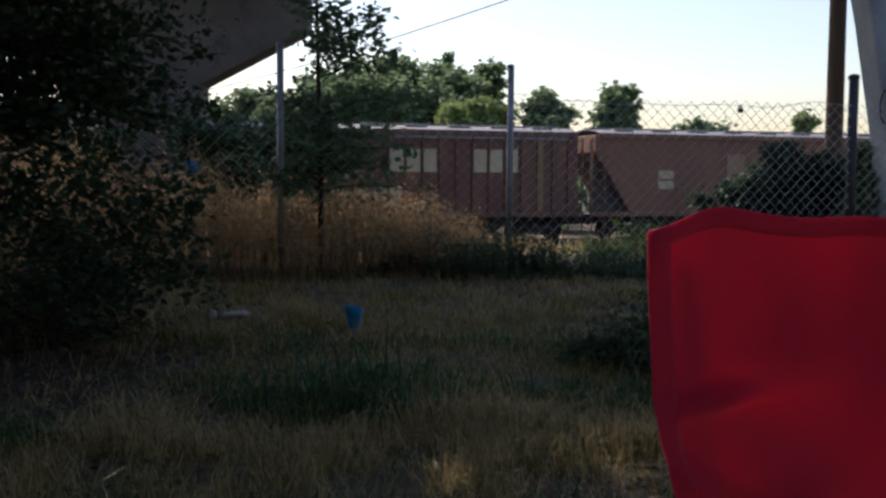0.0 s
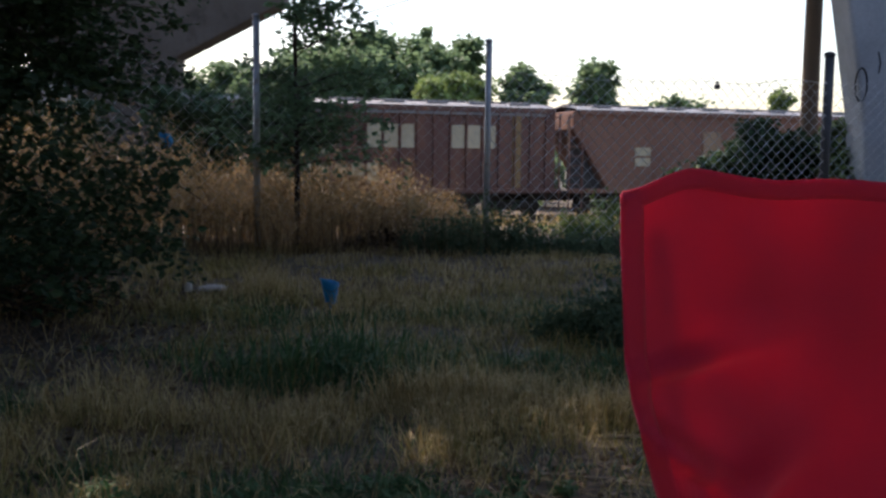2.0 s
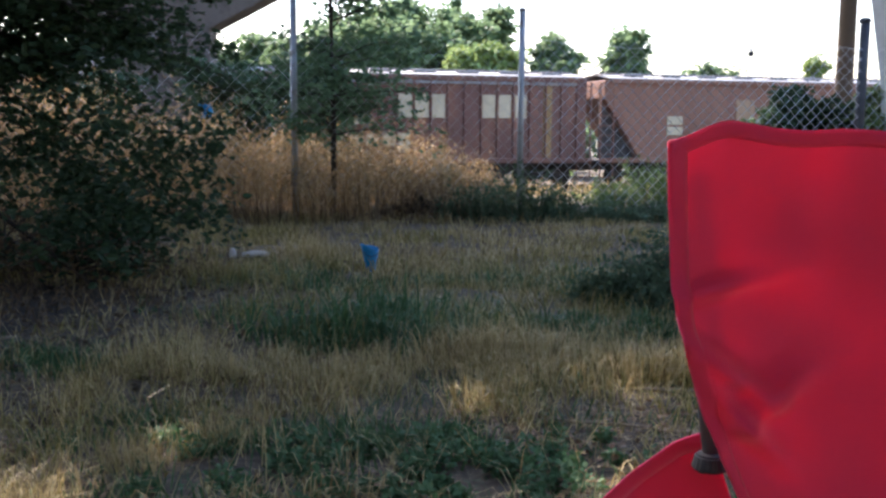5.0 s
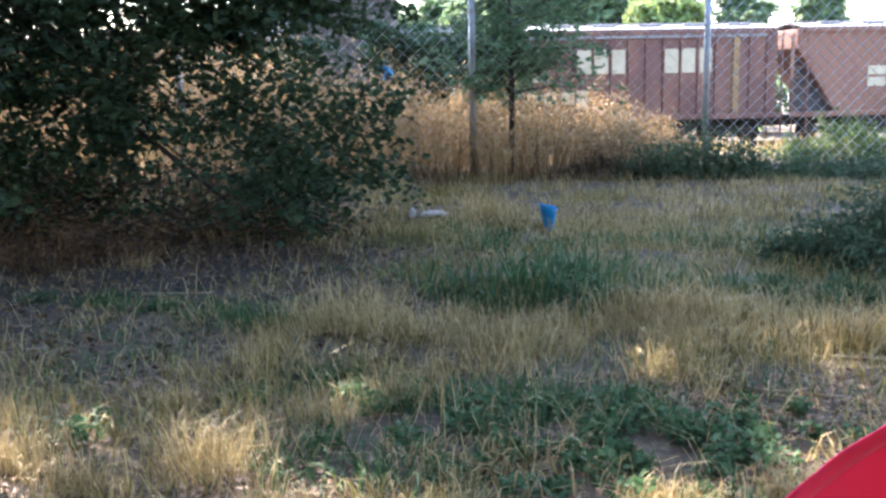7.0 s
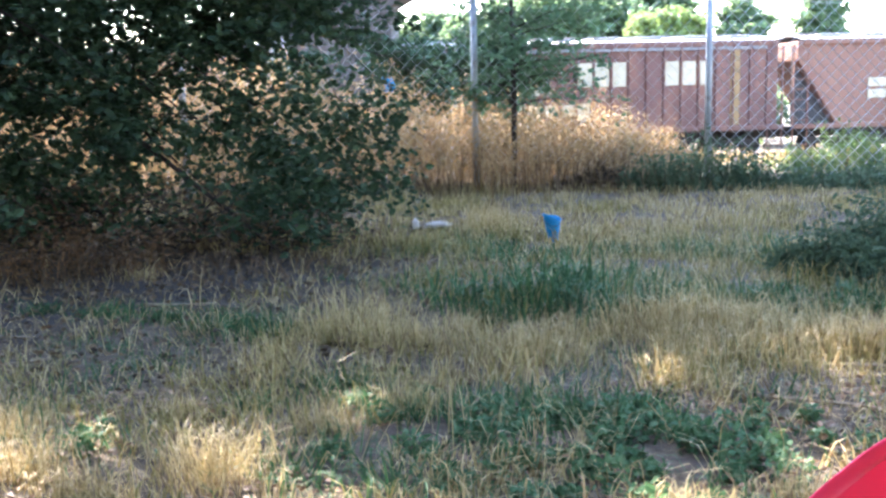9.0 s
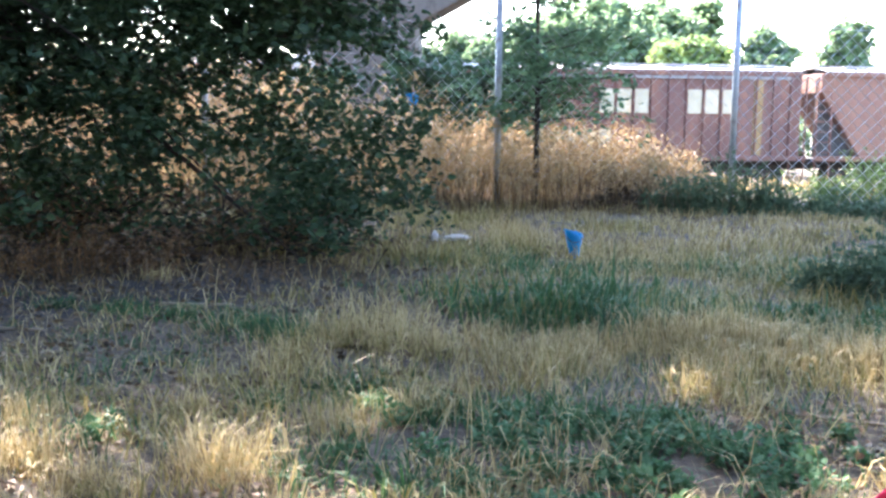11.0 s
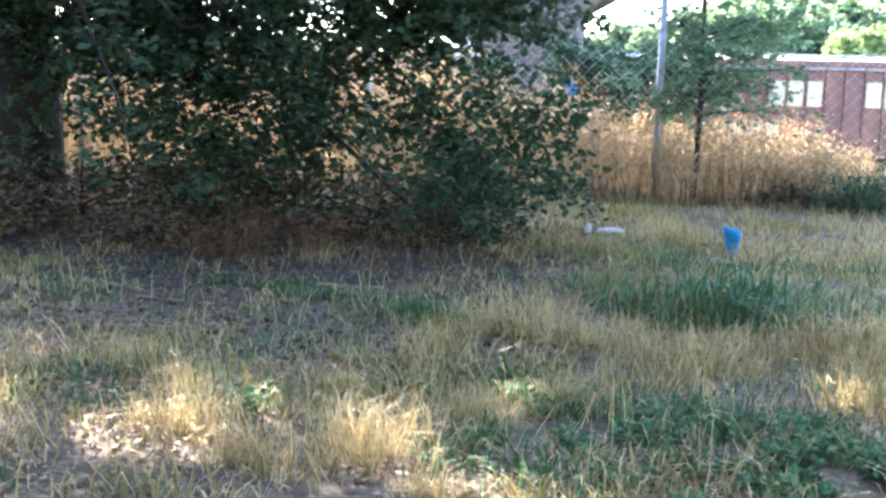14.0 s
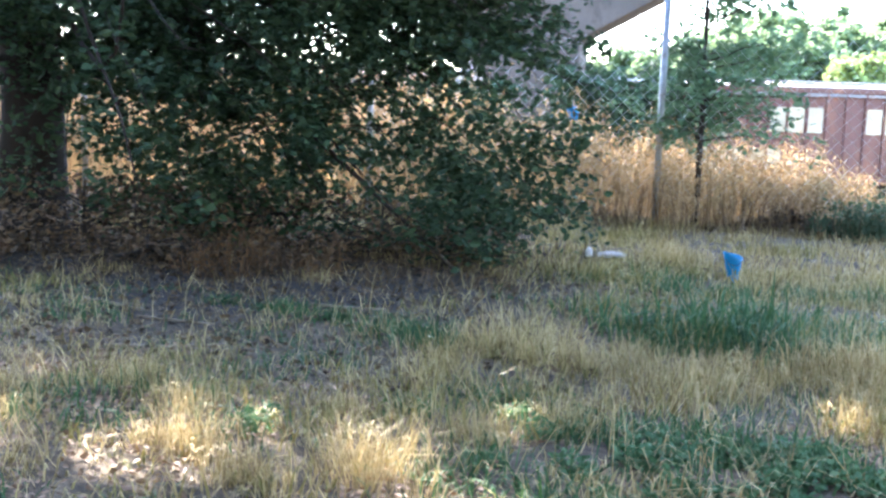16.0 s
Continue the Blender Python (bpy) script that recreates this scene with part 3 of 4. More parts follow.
weed_bush([(0.86, 5.43, 0.16, 0.26), (1.06, 5.38, 0.18, 0.42), (1.24, 5.53, 0.2, 0.54), (1.42, 5.38, 0.22, 0.79), (1.59, 5.63, 0.24, 0.91), (1.76, 5.43, 0.26, 0.94), (1.99, 5.58, 0.3, 0.95), (2.24, 5.48, 0.3, 0.86), (2.49, 5.68, 0.34, 0.83), (1.74, 5.13, 0.24, 0.43), (1.19, 5.08, 0.18, 0.31), (1.54, 5.03, 0.2, 0.35)], 1, 75, 0.045, FIELDWEED, "dark green bushy weeds in the field")
weed_bush([(0.3, 10.6, 0.35, 0.62), (0.8, 10.7, 0.4, 0.75), (1.25, 10.8, 0.45, 0.5), (1.85, 10.9, 0.45, 0.33), (2.5, 11.0, 0.45, 0.33), (3.3, 11.2, 0.55, 0.36), (4.1, 11.4, 0.55, 0.42)], 1, 90, 0.055, FIELDWEED, "dark green weeds along the fence foot")
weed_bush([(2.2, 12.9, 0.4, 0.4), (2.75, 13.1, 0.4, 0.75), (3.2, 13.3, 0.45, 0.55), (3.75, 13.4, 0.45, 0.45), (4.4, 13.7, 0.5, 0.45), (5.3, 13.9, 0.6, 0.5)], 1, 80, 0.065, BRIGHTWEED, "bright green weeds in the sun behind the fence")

weed_bush([(-3.72, 5.15, 0.2, 0.34), (-3.5, 5.2, 0.22, 0.52), (-3.1, 5.4, 0.3, 0.30), (-3.35, 5.5, 0.3, 0.42)], 1, 20, 0.034, SUNWEED, "rust-coloured dead weeds, tinted as sunlit, at the tree's edge")


# ---- trees ----
def limb(p, q, sag=0.0, r0=0.05, r1=0.01, n=6, wob=0.06, seed=0):
    p, q = Vector(p), Vector(q)
    pts, rad = [], []
    for i in range(n + 1):
        f = i / n
        v = p.lerp(q, f) + Vector((noise.noise((f * 3, seed, 0)), noise.noise((f * 3, seed, 5)), noise.noise((f * 3, seed, 9)))) * wob * (q - p).length * math.sin(math.pi * f)
        v.z += sag * math.sin(math.pi * f)
        pts.append(v)
        rad.append(r0 + (r1 - r0) * f)
    return pts, rad


def along(limbs, per, spread):
    """Points round the outer parts of limbs."""
    out = []
    for pts, rad in limbs:
        n = len(pts) - 1
        f = 0.25 + 0.75 * rng.uniform(0, 1, per) ** 0.8
        idx = np.minimum((f * n).astype(int), n - 1)
        A = np.array([tuple(p) for p in pts])
        w = (f * n - idx)[:, None]
        out.append(A[idx] * (1 - w) + A[idx + 1] * w + rng.normal(0, spread, (per, 3)))
    return np.concatenate(out)


def sprays(limbs, count, each, wide, tight):
    """Leaves in sprays: small clusters that stand off the limbs."""
    c = along(limbs, count, wide)
    return np.repeat(c, each, 0) + rng.normal(0, tight, (len(c) * each, 3)) * (1.2, 1.2, 0.8)


def tree(name, at, limbs, trunk, leaf_pts, leaf, material, label, category="tree", flat=0.35, droop=0.3, single=False):
    t = thing(name, at, label, category)
    o = np.array(at)
    put("trunk", tubes([([Vector(p) - Vector(at) for p in trunk[0]], trunk[1])], 12), BARK, t)
    if limbs:
        if single:
            for pts, r in limbs:
                put("limb", tubes([([Vector(p) - Vector(at) for p in pts], r)], 6), BARK, t)
        else:
            tagged(put("branchwork", tubes([([Vector(p) - Vector(at) for p in pts], r) for pts, r in limbs], 5), BARK, t), kind="stuff")
    put("crown", mesh_of(*leaves(leaf_pts - o, leaf, flat, droop)), material, t)
    return t


# the large leafy tree beside the plot
TR = Vector((-6.1, 6.1, 0))
low, high = [], []
for i in range(54):
    az = rng.uniform(-1.9, 1.0)
    reach = rng.uniform(1.2, 4.4)
    q = Vector((TR.x + reach * math.cos(az), TR.y + reach * math.sin(az) * 0.55, rng.uniform(0.35, 3.4)))
    p = TR + Vector((0, 0, rng.uniform(0.9, 2.8)))
    low.append(limb(p, q, rng.uniform(0.1, 0.6), 0.030 if i % 6 == 0 else 0.010, 0.003, 12, 0.24, i))
# drooping boughs that reach over the field
for q in ((-1.75, 6.8, 0.42), (-1.5, 6.9, 0.75), (-2.0, 6.6, 0.25), (-2.4, 6.3, 0.35), (-1.55, 6.9, 1.2), (-2.2, 6.4, 0.9), (-1.65, 7.0, 1.6), (-1.35, 6.9, 1.25), (-2.9, 6.0, 0.45), (-3.3, 6.0, 0.8), (-2.6, 6.5, 1.6), (-1.9, 6.9, 2.1), (-2.3, 6.9, 2.6), (-3.6, 5.8, 1.3), (-4.2, 5.6, 0.9), (-1.6, 7.1, 2.9), (-2.5, 6.6, 1.2), (-3.0, 6.3, 1.7), (-3.2, 6.6, 2.2), (-3.9, 6.2, 0.4), (-4.6, 5.7, 0.5), (-2.2, 6.8, 1.8), (-2.6, 5.9, 0.3), (-3.1, 5.6, 0.5), (-3.5, 5.5, 0.3), (-4.0, 5.3, 0.6), (-4.4, 5.3, 0.3), (-4.9, 5.2, 0.7), (-5.2, 5.1, 0.4), (-3.0, 5.9, 1.0), (-3.7, 5.7, 0.9), (-4.5, 5.5, 1.2), (-5.0, 5.4, 1.6), (-2.7, 6.2, 0.7), (-1.7, 6.7, 0.35), (-1.6, 6.75, 0.6), (-1.5, 6.8, 0.95), (-1.9, 6.5, 0.22), (-2.1, 6.35, 0.3), (-2.4, 6.1, 0.25), (-1.6, 6.8, 1.4), (-1.8, 6.7, 0.8), (-2.0, 6.5, 0.55), (-2.9, 5.8, 0.25), (-3.4, 5.7, 0.6), (-4.1, 5.6, 0.35)):
    low.append(limb((-5.6, 6.3, 1.6 + 0.3 * q[2]), q, 0.40, 0.009, 0.003, 13, 0.24, 60 + q[0] * 7 + q[2] * 31))
# high boughs out of view, spread to filter sun over the field
for i in range(34):
    q = Vector((rng.uniform(-3.4, 2.2), rng.uniform(4.0, 9.3), rng.uniform(3.9, 6.4)))
    high.append(limb(TR + Vector((0.1, 0, rng.uniform(2.6, 4.6))), q, 0.5, 0.020, 0.004, 10, 0.2, 200 + i))
for i in range(26):
    q = Vector((rng.uniform(-8.5, -3.4), rng.uniform(3.2, 8.4), rng.uniform(3.6, 6.6)))
    high.append(limb(TR + Vector((0.1, 0, rng.uniform(2.2, 4.6))), q, 0.5, 0.020, 0.004, 10, 0.2, 260 + i))
for i in range(14):
    q = Vector((rng.uniform(-4.6, -1.9), rng.uniform(6.2, 7.2), rng.uniform(1.4, 2.5)))
    low.append(limb((-5.6, 6.3, rng.uniform(1.7, 2.6)), q, 0.3, 0.009, 0.003, 12, 0.24, 330 + i))
bare_limbs = [limb((-3.6, 6.2, 0.95), (-2.25, 5.9, 0.02), 0.0, 0.022, 0.01, 6, 0.05, 91), limb((-6.0, 6.1, 0.9), (-5.3, 6.2, 1.6), 0.0, 0.06, 0.03, 5, 0.05, 92)]
for i in range(16):
    q = Vector((rng.uniform(-3.0, -1.5), rng.uniform(6.4, 7.2), rng.uniform(0.9, 2.4)))
    low.append(limb((-5.4, 6.3, rng.uniform(1.3, 2.4)), q, 0.3, 0.009, 0.003, 12, 0.24, 380 + i))
P = np.concatenate([sprays(low[:54], 26, 13, 0.24, 0.065), sprays(low[54:], 20, 17, 0.15, 0.055), along(high[:34], 1800, 0.22), along(high[34:], 700, 0.20)])
# the inner curtain of hanging twigs, with uneven gaps
c = np.stack([rng.uniform(-6.6, -1.9, 1000), rng.uniform(5.3, 7.0, 1000), rng.uniform(0.35, 1.7, 1000)], 1)
c = c[np.array([noise.noise((a * 1.5, b * 1.5, z * 1.9)) > 0.05 + 0.2 * (z < 0.6) for a, b, z in c])]
c = np.concatenate([c, np.stack([rng.uniform(-2.7, -1.5, 80), rng.uniform(6.2, 6.9, 80), rng.uniform(0.12, 1.0, 80)], 1), np.stack([rng.uniform(-6.4, -1.9, 300), rng.uniform(5.5, 6.8, 300), rng.uniform(0.12, 0.75, 300)], 1), np.stack([rng.uniform(-3.4, -1.75, 170), rng.uniform(6.3, 7.1, 170), rng.uniform(1.2, 2.6, 170)], 1)])
P = np.concatenate([P, np.repeat(c, 16, 0) + rng.normal(0, 0.075, (len(c) * 16, 3))])
# uneven density: boughs with open windows between them
dens = np.array([noise.noise((a * 1.5, b * 0.45, z * 1.9)) + 0.6 * noise.noise((a * 3.4 + 9, b * 0.9, z * 4.2)) for a, b, z in P])
P = P[(P[:, 2] > 3.0) | (rng.uniform(0, 1, len(P)) < np.clip((dens + 0.30 + 0.55 * np.clip(P[:, 2] - 1.15, 0, 1) + 0.25 * (P[:, 2] < 0.6)) * 3.2, 0.12, 1))]
# the close upper boughs
c = np.concatenate([np.stack([rng.uniform(-6.8, -2.3, 290), rng.uniform(5.6, 7.2, 290), rng.uniform(1.4, 2.5, 290)], 1), np.stack([rng.uniform(-3.8, -2.0, 75), rng.uniform(6.0, 7.0, 75), rng.uniform(0.9, 1.6, 75)], 1)])
P = np.concatenate([P, np.repeat(c, 18, 0) + rng.normal(0, 0.085, (len(c) * 18, 3))])
# crown gaps cut along the sun's line, so sun patches fall on grass
for gx, gy, gr in ((-1.15, 2.28, 0.26), (-1.75, 2.24, 0.36), (-2.35, 2.1, 0.24), (-0.6, 2.05, 0.24), (-0.85, 2.2, 0.14), (0.15, 2.1, 0.24), (0.55, 2.45, 0.18), (0.75, 3.45, 0.10), (1.15, 3.5, 0.12), (1.6, 3.45, 0.10), (0.1, 3.3, 0.12), (-0.9, 2.9, 0.12), (-2.7, 2.7, 0.2)):
    d = np.hypot(P[:, 0] - P[:, 2] * SUN.x / SUN.z - gx, P[:, 1] - P[:, 2] * SUN.y / SUN.z - gy)
    P = P[(d > gr * (0.8 + 0.4 * rng.uniform(0, 1, len(P)))) | (P[:, 2] < 1.0) | (rng.uniform(0, 1, len(P)) < 0.03)]
P = P[(P[:, 2] > 0.10) & ~((P[:, 0] < -5.3) & (P[:, 2] < 1.15) & (P[:, 0] > -6.6) & (P[:, 1] > 5.55))]
tree("broadleaf_tree", TR, low + high + bare_limbs, ([TR + Vector((0, 0, -0.1)), TR + Vector((0.02, 0, 1.0)), TR + Vector((-0.05, 0, 2.2)), TR + Vector((0.1, 0.1, 4.0)), TR + Vector((0.15, 0.1, 6.0))], [0.30, 0.24, 0.22, 0.15, 0.05]), P, 0.066, LEAF, "broadleaf tree with dark green drooping boughs", single=True)

# the slender sapling by the fence
SP = Vector((-1.34, 10.95, 0))
stem = [SP + Vector((0, 0, -0.05)), SP + Vector((0.01, 0, 1.0)), SP + Vector((-0.01, 0, 2.1)), SP + Vector((-0.03, 0, 3.3)), SP + Vector((-0.02, 0, 4.2))]
limbs3 = []
for i in range(46):
    low_limb = i < 24
    z = rng.uniform(0.95, 1.7) if low_limb else rng.uniform(1.7, 3.6)
    a = rng.uniform(0, 6.28)
    r = rng.uniform(0.5, 1.3) if low_limb else rng.uniform(0.3, 1.0)
    limbs3.append(limb((SP.x, SP.y, z), (SP.x + r * math.cos(a) + (0.1 if low_limb else 0.25), SP.y + 0.6 * r * math.sin(a), z + rng.uniform(-0.1, 0.3)), 0.08, 0.010, 0.003, 5, 0.08, 300 + i))
P = np.concatenate([sprays(limbs3[:24], 7, 9, 0.12, 0.06), sprays(limbs3[24:], 12, 9, 0.10, 0.06)])
tree("sapling", SP, limbs3, (stem, [0.034, 0.029, 0.024, 0.016, 0.007]), P, 0.088, SAPLEAF, "slender sapling with small green leaves by the fence", single=True)


def far_tree(name, x, y, base, h, w, n, leaf, material, label, seed, trunk_r=0.25, tip=0.0, foot=0.25):
    """A whole tree far off: trunk, limbs and an uneven crown of clumps."""
    at = Vector((x, y, base))
    limbs = []
    for i in range(26):
        f = rng.uniform(foot, 1)
        a = rng.uniform(0, 6.28)
        r = w * (1 - tip * f) * rng.uniform(0.5, 1.0) * math.sqrt(max(0.06, 1 - (2 * f - 1.15) ** 2 / 1.4))
        limbs.append(limb(at + Vector((0, 0, h * f * 0.65)), at + Vector((r * math.cos(a), r * math.sin(a), h * f)), 0.1 * h, trunk_r * 0.35, min(0.03, trunk_r * 0.15), 5, 0.08, seed + i))
    limbs.append(limb(at + Vector((0, 0, h * 0.5)), at + Vector((0, 0, h)), 0, trunk_r * 0.5, min(0.03, trunk_r * 0.15), 5, 0.03, seed + 77))
    P = np.concatenate([along(limbs, n, w * 0.12), along(limbs[::2], n // 2, w * 0.18)])
    P = P[P[:, 2] < base + h * 1.04]
    return tree(name, at, limbs, ([at, at + Vector((0, 0, h * 0.45)), at + Vector((0, 0, h * 0.85))], [trunk_r, trunk_r * 0.7, trunk_r * 0.2]), P, leaf, material, label)


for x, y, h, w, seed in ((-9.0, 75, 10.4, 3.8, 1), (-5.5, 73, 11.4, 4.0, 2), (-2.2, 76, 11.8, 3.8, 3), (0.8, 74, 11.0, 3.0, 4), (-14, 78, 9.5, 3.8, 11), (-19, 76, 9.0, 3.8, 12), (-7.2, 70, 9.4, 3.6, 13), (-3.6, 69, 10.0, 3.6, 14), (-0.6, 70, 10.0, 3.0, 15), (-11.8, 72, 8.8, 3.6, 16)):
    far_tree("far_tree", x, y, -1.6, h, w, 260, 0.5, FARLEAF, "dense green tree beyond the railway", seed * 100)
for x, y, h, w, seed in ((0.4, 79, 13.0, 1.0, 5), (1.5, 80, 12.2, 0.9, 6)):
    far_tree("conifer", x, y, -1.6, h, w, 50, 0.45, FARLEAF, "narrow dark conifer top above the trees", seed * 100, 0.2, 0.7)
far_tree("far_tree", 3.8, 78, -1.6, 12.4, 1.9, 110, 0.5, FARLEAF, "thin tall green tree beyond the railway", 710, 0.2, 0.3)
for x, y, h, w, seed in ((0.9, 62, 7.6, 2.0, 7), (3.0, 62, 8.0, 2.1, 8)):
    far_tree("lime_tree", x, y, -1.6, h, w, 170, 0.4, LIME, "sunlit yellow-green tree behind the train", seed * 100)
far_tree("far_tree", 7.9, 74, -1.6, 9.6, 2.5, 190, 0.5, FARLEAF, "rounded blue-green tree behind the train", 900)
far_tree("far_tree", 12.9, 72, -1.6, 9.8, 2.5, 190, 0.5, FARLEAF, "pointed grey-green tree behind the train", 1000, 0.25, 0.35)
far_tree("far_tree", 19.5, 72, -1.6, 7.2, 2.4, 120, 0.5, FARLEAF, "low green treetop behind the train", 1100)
far_tree("clipped_tree", 17.6, 47, -1.6, 6.2, 0.65, 60, 0.32, LIME, "narrow ivy-covered stump in sunlight", 1200, 0.3)
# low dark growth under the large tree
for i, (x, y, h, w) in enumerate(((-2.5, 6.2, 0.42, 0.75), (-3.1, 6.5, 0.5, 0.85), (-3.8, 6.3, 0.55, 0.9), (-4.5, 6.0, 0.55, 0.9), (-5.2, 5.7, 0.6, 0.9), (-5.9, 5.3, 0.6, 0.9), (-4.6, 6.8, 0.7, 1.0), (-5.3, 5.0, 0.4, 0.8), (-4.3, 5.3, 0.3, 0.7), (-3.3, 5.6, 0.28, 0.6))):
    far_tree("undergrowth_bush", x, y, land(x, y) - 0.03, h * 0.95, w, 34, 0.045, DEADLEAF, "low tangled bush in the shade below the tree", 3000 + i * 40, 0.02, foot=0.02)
# a thicket beyond the railway
for i in range(15):
    x = -36 + i * 5.2 + rng.uniform(-1, 1)
    far_tree("thicket_bush", x, 50 + 0.3 * x + rng.uniform(0, 3), -1.7, rng.uniform(3.2, 4.4), 3.0, 110, 0.5, FARLEAF, "dark green thicket bush beyond the railway", 4000 + i * 40, 0.1)
# added unseen trees close the plot behind the camera and dim its light
for x, y, h, w, seed in ((-13, -9, 6.0, 3.6, 1), (-6, -13, 6.5, 3.8, 2), (1, -13, 6.2, 3.8, 3), (8, -12, 6.2, 3.8, 4), (14, -5, 6.0, 3.6, 5), (-19, 0, 6.5, 3.6, 6), (-11.0, -1.5, 6.4, 3.0, 8), (-10.4, 2.4, 6.4, 3.0, 9), (17, 5, 6.5, 3.5, 7)):
    far_tree("unseen_screen_tree", x, y, -0.1, h, w, 330, 0.5, LEAF, "dense dark green tree, unseen, added to cut light", 2000 + seed * 50)
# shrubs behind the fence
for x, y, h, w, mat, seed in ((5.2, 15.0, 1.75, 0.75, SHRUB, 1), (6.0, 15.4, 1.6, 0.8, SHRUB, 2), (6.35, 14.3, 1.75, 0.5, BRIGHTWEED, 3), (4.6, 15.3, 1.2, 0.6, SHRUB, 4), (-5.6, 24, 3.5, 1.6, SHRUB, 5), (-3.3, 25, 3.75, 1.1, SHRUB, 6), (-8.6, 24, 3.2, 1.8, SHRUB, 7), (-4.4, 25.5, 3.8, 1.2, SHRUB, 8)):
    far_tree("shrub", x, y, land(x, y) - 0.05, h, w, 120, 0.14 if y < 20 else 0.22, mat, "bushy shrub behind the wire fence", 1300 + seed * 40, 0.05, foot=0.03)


# ---- the overpass pier and the flared column ----
def prism(profile, y0, y1, bevel=0.05):
    """A solid from an outline in x and z, from y0 to y1."""
    bm = bmesh.new()
    a = [bm.verts.new((x, y0, z)) for x, z in profile]
    b = [bm.verts.new((x, y1, z)) for x, z in profile]
    n = len(profile)
    bm.faces.new(a)
    bm.faces.new(b[::-1])
    for i in range(n):
        bm.faces.new((a[i], b[i], b[(i + 1) % n], a[(i + 1) % n]))
    bmesh.ops.recalc_face_normals(bm, faces=bm.faces)
    bmesh.ops.bevel(bm, geom=bm.edges[:], offset=bevel, segments=2, affect="EDGES", profile=0.5)
    return bm


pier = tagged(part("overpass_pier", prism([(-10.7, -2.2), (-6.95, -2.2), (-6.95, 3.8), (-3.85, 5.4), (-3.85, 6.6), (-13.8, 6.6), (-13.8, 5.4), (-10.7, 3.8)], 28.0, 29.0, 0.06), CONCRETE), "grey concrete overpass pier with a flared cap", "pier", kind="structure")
bm = bmesh.new()
bmesh.ops.create_circle(bm, cap_ends=True, segments=36, radius=1)
for v in bm.verts:
    v.co *= 1 + 0.3 * noise.noise(v.co * 2.5)
bmesh.ops.transform(bm, matrix=Matrix(((0.48, 0, 0, -10.35), (0, 0, 1, 27.985), (0, 1.0, 0, 2.15), (0, 0, 0, 1))), verts=bm.verts)
bmesh.ops.solidify(bm, geom=bm.faces[:], thickness=0.01)
part("pale_patch", bm, PALE, pier, "rough pale patch on the concrete")
far_deck = prism([(-12.6, 6.604), (-5.0, 6.604), (-5.0, 7.5), (-3.8, 7.9), (-3.8, 8.7), (-14.2, 8.7), (-14.2, 7.9), (-12.6, 7.5)], 27.0, 90.0, 0.05)
bmesh.ops.transform(far_deck, matrix=Matrix(((1, -0.32, 0, 0.32 * 27), (0, 1, 0, 0), (0, 0, 1, 0), (0, 0, 0, 1))), verts=far_deck.verts)
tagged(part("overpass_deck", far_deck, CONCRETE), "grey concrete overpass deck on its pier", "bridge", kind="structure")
DY = 0.28                                          # the unseen near deck, added to shade the plot, runs almost along the fence
near = prism([(11.0, 7.004), (19.0, 7.004), (19.0, 7.7), (11.0, 7.7)], -45, 45, 0.05)
bmesh.ops.transform(near, matrix=Matrix(((0, 1, 0, 0), (1, DY, 0, 0), (0, 0, 1, 0), (0, 0, 0, 1))), verts=near.verts)
bmesh.ops.recalc_face_normals(near, faces=near.faces)
tagged(part("unseen_shade_deck", near, CONCRETE), "grey concrete deck, unseen, placed to shade the plot", "bridge", kind="structure")
# a second deck out of view, added to block sky light from behind
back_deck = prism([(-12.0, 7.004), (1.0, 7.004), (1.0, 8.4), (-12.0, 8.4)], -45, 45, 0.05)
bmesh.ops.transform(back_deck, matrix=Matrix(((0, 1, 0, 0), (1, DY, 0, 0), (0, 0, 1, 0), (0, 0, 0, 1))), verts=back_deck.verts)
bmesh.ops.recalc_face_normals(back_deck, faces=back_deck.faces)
tagged(part("unseen_back_deck", back_deck, CONCRETE), "grey concrete deck, unseen, added to block sky light", "bridge", kind="structure")
column = thing("flared_column", (7.13, 14.0, 0), "pale grey concrete column widening upwards, with black scrawl", "column")
part("shaft", prism([(-0.72, -0.4), (0.9, -0.4), (0.9, 1.6), (1.1, 3.4), (1.9, 7.0), (-1.95, 7.0), (-1.17, 3.4), (-0.86, 1.6)], -0.5, 0.1, 0.05), GREYCON, column)
ring = [(0.085 * math.cos(a) - 0.92, -0.505, 2.14 + 0.23 * math.sin(a)) for a in np.linspace(0, 2 * math.pi, 25)]
put("painted_ring", tubes([(ring, [0.012] * 25)], 6), MARK, column, "black spray-painted ring")
put("painted_stroke", tubes([([(-0.70, -0.503, 2.6), (-0.66, -0.503, 2.45), (-0.68, -0.503, 2.3)], [0.010, 0.012, 0.006])], 6), MARK, column, "short black spray stroke")

# utility pole and its wire
pole = thing("utility_pole", (6.75, 16.6, -0.3), "weathered brown wooden utility pole", "pole")
put("shaft", tubes([([(0, 0, -0.3), (0, 0, 4), (0, 0, 9)], [0.155, 0.14, 0.12])], 14), POLE, pole)
cross = box((2.2, 0.1, 0.12), (0, -0.14, 8.3), 0.01)
part("crossarm", cross, POLE, pole)
wire = []
for i in range(25):
    f = i / 24
    wire.append((6.75 - 31.3 * f, 16.5 + 48.4 * f, 6.1 - 0.1 * f - 0.98 * math.sin(math.pi * f)))
tagged(put("overhead_wire", tubes([(wire, [0.018] * 25)], 5), DARKPOST), "thin dark overhead cable slung from the pole", "cable")


